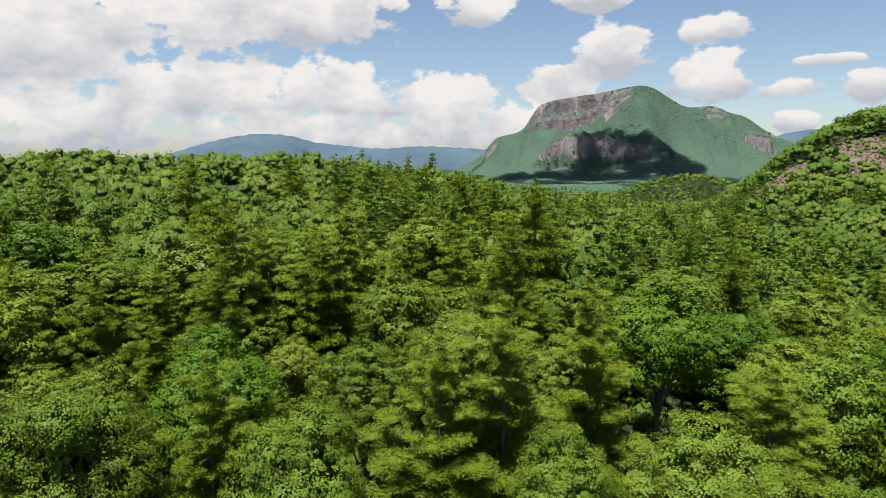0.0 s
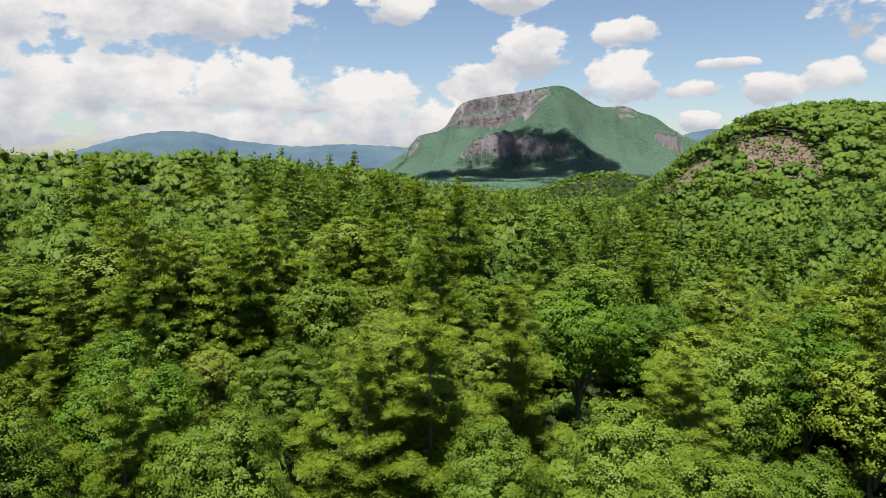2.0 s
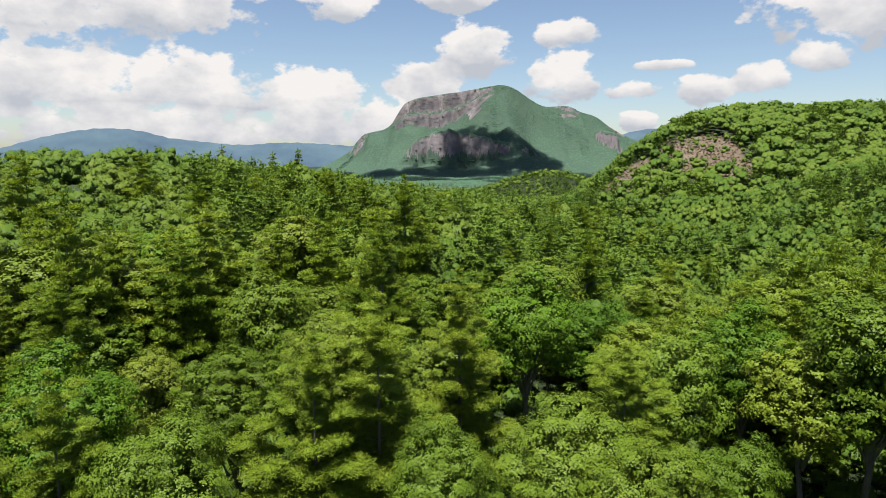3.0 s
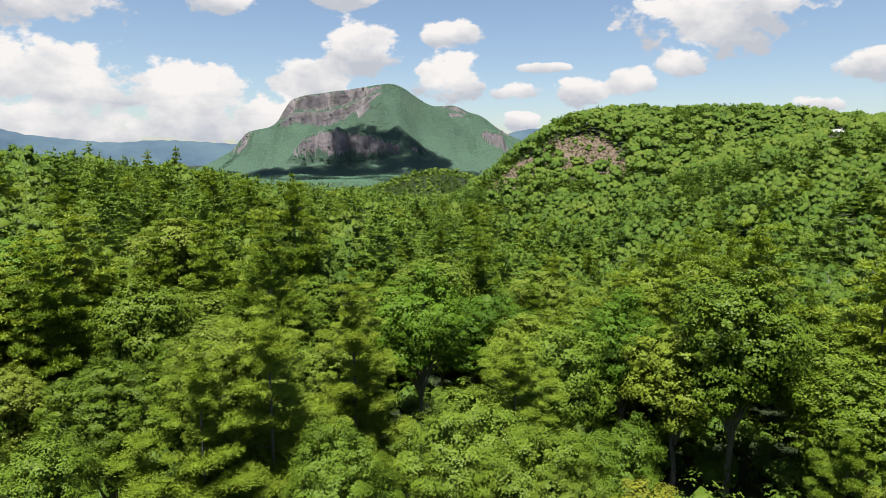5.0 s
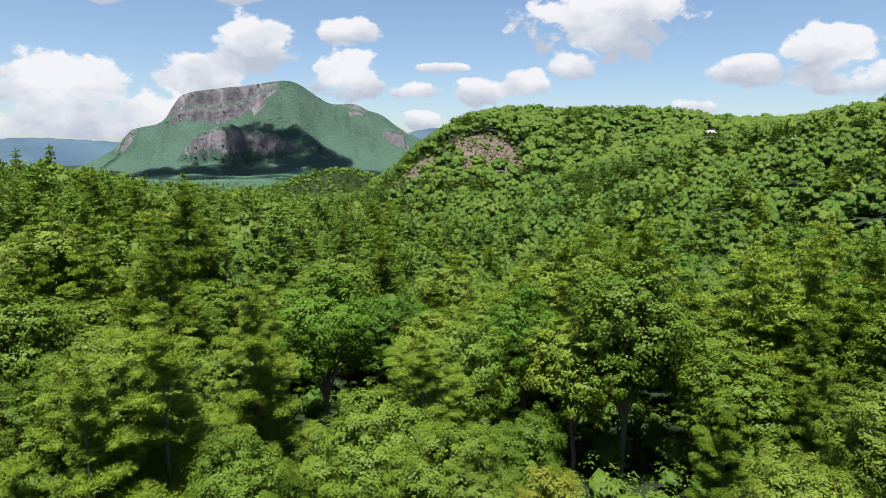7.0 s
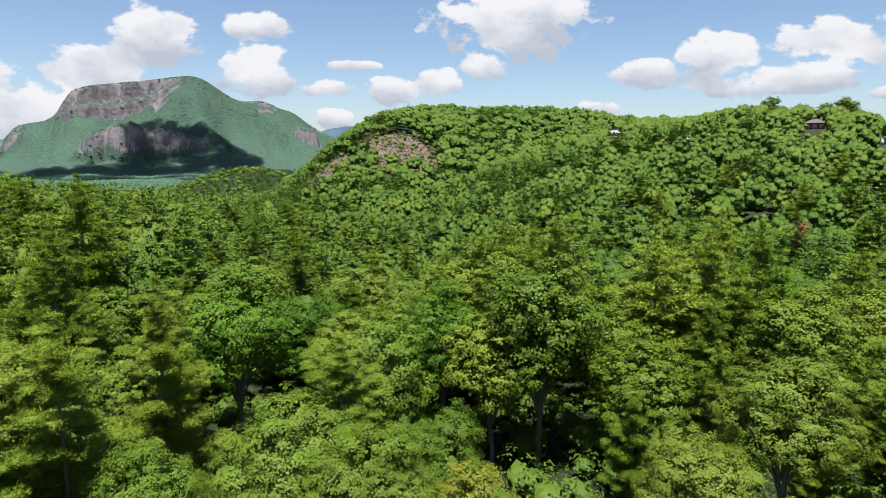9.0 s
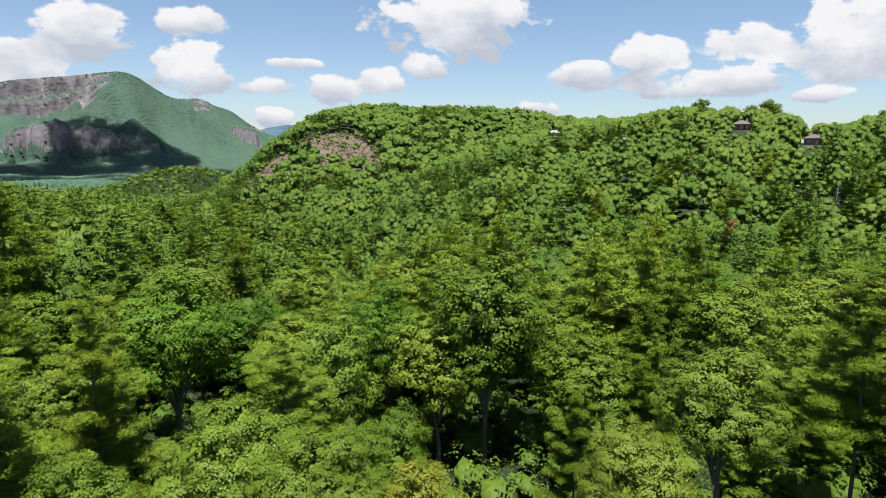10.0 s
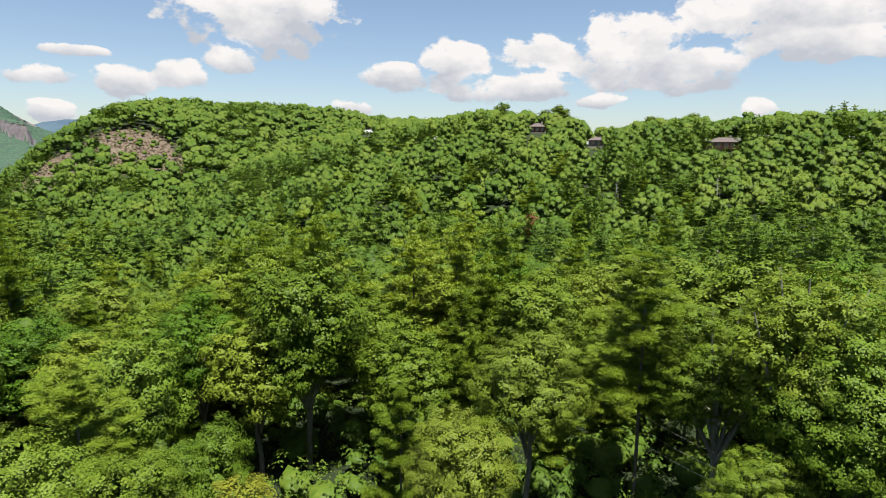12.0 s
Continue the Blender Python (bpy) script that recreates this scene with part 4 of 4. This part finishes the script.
def woods(rng, x, y, name, kb, kp, hb, hp, low, high):
    """Broadleaf and pine masses on the given places."""
    z = ground_z(x, y)
    z = np.minimum(z, lid(x, y) - hb * 0.9)              # low growth before the houses
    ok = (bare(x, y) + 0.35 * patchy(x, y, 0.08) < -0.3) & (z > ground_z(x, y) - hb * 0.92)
    # the back slopes behind the two crests stay empty
    r, az = np.hypot(x, y), np.degrees(np.arctan2(x, y))
    ok &= (r > 700) | (r < np.interp(az, [q[0] for q in RIGHT_ROWS], [q[1] for q in RIGHT_ROWS]) + 26)
    ok &= (az > 12) | (r < np.interp(az, [q[0] for q in LEFT_ROWS], [q[1] for q in LEFT_ROWS]) + 30)
    x, y, z = x[ok], y[ok], z[ok]
    ok = rng.random(len(x)) > 0.03
    x, y, z = x[ok], y[ok], z[ok]
    pine = rng.random(len(x)) < pine_share(x, y)
    z = z - rng.uniform(0, 2.2, len(x))
    r, az = np.hypot(x, y), np.degrees(np.arctan2(x, y))
    e = np.maximum(*(np.interp(az, [q[0] for q in rows], [q[2] for q in rows], left=-9, right=-9) for rows in (LEFT_ROWS, RIGHT_ROWS)))
    z = np.where(r < 640, np.minimum(z, EYE_Z + r * np.tan(np.radians(e + 0.3)) - np.where(pine, hp * 1.06, hb)), z)
    place = np.stack([x, y, z], 1)
    tint = np.clip(0.5 + 0.28 * rng.normal(size=len(x)) + 0.5 * patchy(x, y, 0.012, 9.0), 0, 1)
    scatter(name + "_broadleaf_woods", place[~pine], kb, rng, (low, high), BROAD_WOODS, "dense green broadleaf woods on the hillside", tint[~pine])
    scatter(name + "_pine_woods", place[pine], kp, rng, (low, high), PINE_WOODS, "white pines rising among the hillside woods", tint[pine])


def make_forest():
    rng = np.random.default_rng(8)
    heroes = hero_trees()
    far = np.hypot(heroes[:, 0], heroes[:, 1])
    x, y = plots(20, 50, -50, 118, 7.7, 22)
    x2, y2 = plots(50, 92, -50, 118, 6.3, 21)
    x, y = np.concatenate([x, x2]), np.concatenate([y, y2])
    share = pine_share(x, y)
    thin = patchy(x, y, 0.055, 31.0)
    z = ground_z(x, y)
    for k in range(len(x)):
        r = math.hypot(x[k], y[k])
        gap = np.hypot(heroes[:, 0] - x[k], heroes[:, 1] - y[k]) - heroes[:, 2]
        if gap.min() < 1.2 or (r < 52 and thin[k] > 0.10):
            continue
        a = math.degrees(math.atan2(x[k], y[k]))
        if r < 47 and 43 < a < 100 and rng.random() < 0.8:      # a hollow with few trees
            continue
        u = rng.random()
        kind = "pine" if u < share[k] * (0.6 if r < 60 else 1.0) else (("oak", "maple", "maple", "poplar", "poplar", "oak", "locust") if a < 0 else ("oak", "oak", "oak", "maple", "maple", "poplar", "locust"))[int(rng.integers(0, 7))]
        kinds = tier(r)[kind]
        proto = kinds[int(rng.integers(0, 99)) % len(kinds)]
        full = 20.0 if kind == "pine" else 16.0
        size = rng.uniform(0.76, 1.12)
        # low enough to leave the upper half of a tree that stands out in view
        ahead = far - r
        side = np.abs(heroes[:, 0] * y[k] - heroes[:, 1] * x[k]) / max(r, 1)
        hide = (ahead > 0) & (ahead < 30) & (side < heroes[:, 2] + 1.5)
        if hide.any():
            cap = np.min(EYE_Z + (heroes[hide, 3] - heroes[hide, 4] * heroes[hide, 5] - EYE_Z) / far[hide] * r) - z[k]
            size = min(size, cap / full)
            if size < 0.45:
                continue
        plant(proto, x[k], y[k], z[k] - 0.1, max(size, 0.6) * rng.uniform(0.9, 1.1) * (1.0 if r < 60 else 1.14), size, rng.uniform(0, 6.28))
    # white pines that tower over the woods of the spur and the hillside
    for r0, r1, a0, a1, space, seed, most in ((92, 240, -6, 36, 14.0, 71, 0.85), (92, 230, 36, 92, 26.0, 72, 0.7), (100, 200, -40, -6, 26.0, 73, 0.6)):
        x, y = plots(r0, r1, a0, a1, space, seed)
        ok = rng.random(len(x)) < most
        for px, py in zip(x[ok], y[ok]):
            z0 = float(ground_z(px, py))
            tall = rng.uniform(0.90, 1.10) * (1.0 if math.hypot(px, py) < 150 else 0.78)
            a = math.degrees(math.atan2(px, py))
            brim = max(np.interp(a, [q[0] for q in rows], [q[2] for q in rows]) for rows in (LEFT_ROWS, RIGHT_ROWS) if rows[0][0] <= a <= rows[-1][0])
            tall = min(tall, (EYE_Z + math.hypot(px, py) * math.tan(radians(brim - 0.6)) - z0) / 21)
            if tall < 0.55 or float(lid(np.array([px]), np.array([py]))[0]) < z0 + 20 * tall:
                continue
            plant(MID["pine"][int(rng.integers(0, 3))], px, py, z0 - 0.1, rng.uniform(0.85, 1.15), tall, rng.uniform(0, 6.28))
    # undergrowth between the near trunks
    x, y = plots(16, 70, -52, 118, 2.9, 23)
    ok = rng.random(len(x)) < 0.85
    x, y = x[ok], y[ok]
    bush = [leafy_crown(np.random.default_rng(640 + k), 2.8, 1.7, 4, 22, 9, 0.20, 0.9, core=0.3, tuft=0.42, sides=8)[0].arrays() for k in range(5)]
    scatter("undergrowth", np.stack([x, y, ground_z(x, y) - 0.3], 1), bush, rng, (0.6, 1.5), BROAD_WOODS, "leafy green shrubs on the forest floor")
    # woods further off, as joined masses
    kb = [leafy_crown(np.random.default_rng(200 + k), 15, 4.1, 13, 150, 8, 0.32, 0.72, tuft=0.58, core=0.72, sides=20)[0].arrays() for k in range(6)]
    kp = [pine_crown(np.random.default_rng(300 + k), 20, 4.0, 10, 5, 3, 1900, 0.68, 0.44, 0.24, 4)[0].arrays() for k in range(4)]
    woods(rng, *plots(92, 165, -50, 112, 6.5, 100), "hillside", kb, kp, 16, 21, 0.70, 1.12)
    kb = [leafy_crown(np.random.default_rng(210 + k), 15, 4.2, 12, 85, 5, 0.38, 0.68, tuft=0.58, core=0.80, sides=20)[0].arrays() for k in range(8)]
    kp = [pine_crown(np.random.default_rng(310 + k), 17.5, 3.8, 8, 5, 2, 580, 0.94, 0.50, 0.24, 4)[0].arrays() for k in range(4)]
    woods(rng, *plots(165, 290, -50, 110, 6.2, 165), "slope", kb, kp, 15, 17, 0.62, 1.04)
    x, y = plots(290, 620, 18, 105, 5.9, 55)
    x2, y2 = plots(290, 340, 8, 18, 7.7, 56)
    x3, y3 = plots(740, 1080, 10, 30, 9, 57)
    kb = [leafy_crown(np.random.default_rng(400 + k), 14, 4.6, 9, 50, 4, 0.42, 0.6, tuft=0.6, core=0.84, sides=20)[0].arrays() for k in range(8)]
    kp = [pine_crown(np.random.default_rng(500 + k), 15.5, 3.7, 6, 5, 2, 220, 1.25, 0.54, 0.26, 4)[0].arrays() for k in range(4)]
    woods(rng, np.concatenate([x, x2, x3]), np.concatenate([y, y2, y3]), "far", kb, kp, 14, 16, 0.55, 0.98)
    # the valley floor between here and the mountain
    x, y = plots(1050, 2600, -14, 40, 12, 61)
    scatter("valley_woods", np.stack([x, y, ground_z(x, y) - 1], 1), [far_clump(s) for s in range(20, 25)], rng, (0.8, 1.5), HAZY_WOODS, "woods filling the valley below the mountain")
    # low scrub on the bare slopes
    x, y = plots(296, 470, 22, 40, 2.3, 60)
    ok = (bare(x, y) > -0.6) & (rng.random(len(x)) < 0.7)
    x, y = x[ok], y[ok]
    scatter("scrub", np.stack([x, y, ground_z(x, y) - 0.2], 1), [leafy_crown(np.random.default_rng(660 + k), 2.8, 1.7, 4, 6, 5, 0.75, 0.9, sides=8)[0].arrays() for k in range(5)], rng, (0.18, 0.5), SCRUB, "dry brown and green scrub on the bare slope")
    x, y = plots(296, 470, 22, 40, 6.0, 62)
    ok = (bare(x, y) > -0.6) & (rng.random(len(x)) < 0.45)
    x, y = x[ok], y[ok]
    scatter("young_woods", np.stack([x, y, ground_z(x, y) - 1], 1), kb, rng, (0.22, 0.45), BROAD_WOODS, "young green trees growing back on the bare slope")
    # round the back of the viewpoint
    spare = [t for kinds in (NEAR, MIDDLE, MID) for row in kinds.values() for t in row if t.name not in USED]
    for k, t in enumerate(spare):
        a, d = radians(128 + 9 * k), 24 + 4 * (k % 3)
        plant(t, d * math.sin(a), d * math.cos(a), float(ground_z(d * math.sin(a), d * math.cos(a))) - 0.1, 1.0, 0.9, k)
    x, y = plots(14, 115, -180, 180, 7.6, 58)
    az = np.degrees(np.arctan2(x, y))
    ok = ((az < -50) | (az > 118)) & (np.hypot(x, y) > 18)
    x, y = x[ok], y[ok]
    kb = [leafy_crown(np.random.default_rng(600 + k), 15, 4.4, 12, 85, 7, 0.42, 0.66, tuft=0.65, core=0.55, sides=20)[0].arrays() for k in range(4)]
    scatter("surrounding_woods", np.stack([x, y, ground_z(x, y)], 1), kb, rng, (0.8, 1.1), BROAD_WOODS, "green broadleaf woods on the slope")


SCRUB = leaf_material("dry_scrub", [(0.0, (0.151, 0.108, 0.081)), (0.5, (0.137, 0.107, 0.068)), (0.75, (0.072, 0.079, 0.029)), (1.0, (0.043, 0.072, 0.014))], "attribute", 0.1, 0.8)
make_forest()

# ======== houses on the ridge ========


def plain_material(name, a, b, scale=3.0, rough=0.8, bump=0.2):
    m = Nodes(name)
    n = m.noise(scale, 5.0, 0.6)
    m.surface(m.ramp(n, [(0.3, a), (0.7, b)]), rough, n, bump, 0.02)
    return m.mat


def glass_material():
    m = Nodes("window_glass")
    m.surface((0.02, 0.025, 0.03), 0.06, spec=0.8)
    return m.mat


CEDAR = plain_material("brown_cedar_siding", (0.072, 0.043, 0.029), (0.144, 0.090, 0.061))
RED_SIDING = plain_material("red_brown_siding", (0.144, 0.040, 0.025), (0.216, 0.065, 0.043))
GREY_SIDING = plain_material("grey_siding", (0.158, 0.144, 0.144), (0.230, 0.216, 0.216))
WHITE_SIDING = plain_material("white_siding", (0.504, 0.504, 0.490), (0.576, 0.576, 0.562))
SHINGLE = plain_material("grey_brown_shingles", (0.054, 0.043, 0.042), (0.101, 0.083, 0.079), 6.0, 0.9, 0.6)
PALE_ROOF = plain_material("pale_metal_roof", (0.216, 0.216, 0.230), (0.288, 0.288, 0.295), 2.0, 0.5)
TRIM = plain_material("weathered_timber", (0.115, 0.079, 0.058), (0.202, 0.144, 0.108))
STONE = plain_material("field_stone", (0.130, 0.119, 0.108), (0.259, 0.238, 0.216), 5.0, 0.9, 0.7)
GLASS = glass_material()


def box(soup, x0, x1, y0, y1, z0, z1):
    v = [(x, y, z) for z in (z0, z1) for y in (y0, y1) for x in (x0, x1)]
    soup.put(v, [(0, 2, 3, 1), (4, 5, 7, 6), (0, 1, 5, 4), (2, 6, 7, 3), (0, 4, 6, 2), (1, 3, 7, 5)])


def box_part(name, dims, material, parent, label=""):
    s = Soup()
    box(s, *dims)
    return part(name, s.mesh(name), material, parent, label)


def hip_roof(name, x0, x1, y0, y1, z, rise, material, parent, over=0.7, thick=0.18):
    x0, x1, y0, y1 = x0 - over, x1 + over, y0 - over, y1 + over
    r = min(x1 - x0, y1 - y0) / 2
    s = Soup()
    base = [(x0, y0, z), (x1, y0, z), (x1, y1, z), (x0, y1, z)]
    low = [(x, y, z - thick) for x, y, z in base]
    ym = (y0 + y1) / 2
    s.put(base + [(x0 + r * 0.9, ym, z + rise), (x1 - r * 0.9, ym, z + rise)] + low,
          [(0, 1, 5, 4), (2, 3, 4, 5), (6, 9, 8, 7), (0, 6, 7, 1), (1, 7, 8, 2), (2, 8, 9, 3), (3, 9, 6, 0)], [(1, 2, 5), (3, 0, 4)])
    return part(name, s.mesh(name), material, parent)


def window(x, z, w, h, y, parent, frame_material):
    """A framed window on the front wall, which stands at y."""
    s = Soup()
    for d in ((x - w / 2 - 0.1, x + w / 2 + 0.1, z + h / 2, z + h / 2 + 0.1), (x - w / 2 - 0.1, x + w / 2 + 0.1, z - h / 2 - 0.1, z - h / 2),
              (x - w / 2 - 0.1, x - w / 2, z - h / 2, z + h / 2), (x + w / 2, x + w / 2 + 0.1, z - h / 2, z + h / 2)):
        box(s, d[0], d[1], y - 0.10, y + 0.02, d[2], d[3])
    wn = part("window", s.mesh("window"), frame_material, parent)
    box_part("pane", (x - w / 2, x + w / 2, y - 0.04, y - 0.004, z - h / 2, z + h / 2), GLASS, wn)


def house(az, d, lift, w, dep, floors, wall, roof, label, deck=True, wing=0.0, turn=0.0):
    """A house on the ridge that looks out over the valley; its front is local -y."""
    x, y = d * math.sin(radians(az)), d * math.cos(radians(az))
    h = new("house")
    h.matrix_basis = pose(x, y, float(ground_z(x, y)) + lift, 0, 0, -az + turn)
    tall = 2.6 * floors
    box_part("foundation", (-w / 2, w / 2, -dep / 2, dep / 2, -4.0 - lift, 0), STONE, h, "field stone foundation")
    box_part("wall", (-w / 2, w / 2, -dep / 2, dep / 2, 0, tall), wall, h)
    hip_roof("roof", -w / 2, w / 2, -dep / 2, dep / 2, tall + 0.18, 1.9, roof, h)
    box_part("chimney", (w * 0.22, w * 0.22 + 0.9, 0.3, 1.2, tall, tall + 2.9), STONE, h, "stone chimney")
    n = max(2, int(w / 2.6))
    for f in range(floors):
        for k in range(n):
            window((k + 0.5 - n / 2) * w / n, f * 2.6 + 1.35, w / n * 0.62, 1.7, -dep / 2, h, TRIM)
    if deck:
        dk = box_part("deck", (-w / 2 - 0.6, w / 2 + 0.6, -dep / 2 - 2.6, -dep / 2, -0.22, -0.02), TRIM, h, "weathered timber deck")
        for k in range(n + 2):
            px = -w / 2 - 0.5 + k * (w + 1.0) / (n + 1)
            box_part("post", (px - 0.1, px + 0.1, -dep / 2 - 2.55, -dep / 2 - 2.35, -3.4, 0.95), TRIM, dk)
        box_part("rail", (-w / 2 - 0.6, w / 2 + 0.6, -dep / 2 - 2.56, -dep / 2 - 2.46, 0.95, 1.05), TRIM, dk)
    if wing:
        box_part("wing", (w / 2, w / 2 + wing, -dep / 2 + 1.2, dep / 2 - 1, -3.5, 2.9), wall, h)
        hip_roof("wing_roof", w / 2 + 0.75, w / 2 + wing, -dep / 2 + 1.2, dep / 2 - 1, 3.1, 1.5, roof, h)
    return tagged(h, label, "house")


house(84.9, 286, 0.3, 11.0, 8, 1, CEDAR, SHINGLE, "brown timber house with deck and hipped roof on wooded ridge", wing=3.5)
house(74.6, 335, 1.2, 7.5, 7, 1, GREY_SIDING, SHINGLE, "low grey house with a shingle roof among ridge trees", deck=False)
house(69.4, 332, 0.2, 8.0, 7, 1, RED_SIDING, SHINGLE, "red-brown cabin half hidden by trees on the ridge", deck=False)
house(54.1, 491, 0.3, 9.5, 7, 1, WHITE_SIDING, PALE_ROOF, "white house with a pale roof on the wooded hilltop", deck=False, wing=4.0)
house(60.4, 312, -1.0, 3.2, 3, 1, WHITE_SIDING, PALE_ROOF, "small white shed among the hillside trees", deck=False)


# ======== dead trees ========
def dead_tree(az, d, tip, seed):
    rng = np.random.default_rng(seed)
    x, y = d * math.sin(radians(az)), d * math.cos(radians(az))
    z = float(ground_z(x, y))
    H = EYE_Z + d * math.tan(radians(tip)) - z
    t = new("dead_tree")
    t.matrix_basis = pose(x, y, z - 0.2, 0, 0, rng.uniform(0, 360))
    part("trunk", trunk_mesh(rng, H, 0.17, 1.0, 0.6).mesh("dead_trunk", True), DEAD_WOOD, t)
    for k in range(26):
        s = Soup()
        z0 = H * rng.uniform(0.35, 0.96)
        a, L = rng.uniform(0, 6.28), rng.uniform(0.8, 2.6) * (1.25 - z0 / H)
        tipv = np.array([math.cos(a) * L, math.sin(a) * L, z0 + L * rng.uniform(0.1, 0.7)])
        tube(s, [(0, 0, z0), tipv * np.array([0.5, 0.5, 0]) + np.array([0, 0, z0 + 0.15 * L]), tipv], [0.07, 0.05, 0.02], 5)
        part("branch", s.mesh("dead_branch", True), DEAD_WOOD, t)
    return tagged(t, "bare grey dead tree standing above the green canopy", "dead tree", "dead trees on the hillside")


for k, row in enumerate([(76.6, 204, -2.2), (77.0, 207, -2.6), (84.8, 208, -1.5), (92.0, 162, -5.4), (54.7, 134, -9.2), (55.2, 136, -9.8), (85.2, 138, -7.8)]):
    dead_tree(*row, 700 + k)
withered = broadleaf_tree(801, 13, 1.9, 10, 60, 25, 0.4, BROWN_LEAVES, "withered tree with red-brown leaves among green ones")
plant(withered, 170 * math.sin(radians(69.2)), 170 * math.cos(radians(69.2)), float(ground_z(170 * math.sin(radians(69.2)), 170 * math.cos(radians(69.2)))), 1.0, 1.08, 0.4)


# ======== cables strung between two trunks ========
def cable(a, b, sag):
    """A thin overhead cable from a to b."""
    s = Soup()
    a, b = np.array(a), np.array(b)
    path = [a + (b - a) * t - np.array([0, 0, 4 * sag * t * (1 - t)]) for t in np.linspace(0, 1, 13)]
    tube(s, path, [0.012] * 13, 5)
    return tagged(part("cable", s.mesh("cable", True), CABLE_GREY), "thin grey overhead cable strung between two trees", "cable", "overhead cables")


def on_trunk(az, d, el):
    return d * math.sin(radians(az)), d * math.cos(radians(az)), EYE_Z + d * math.tan(radians(el))


CABLE_GREY = plain_material("weathered_cable", (0.10, 0.10, 0.10), (0.16, 0.16, 0.16), 8.0, 0.6)
for low in (0.0, 1.15, 2.2):
    cable(on_trunk(79.5, 45, -22.4 - low), on_trunk(89.7, 35, -25.3 - low), 0.25)
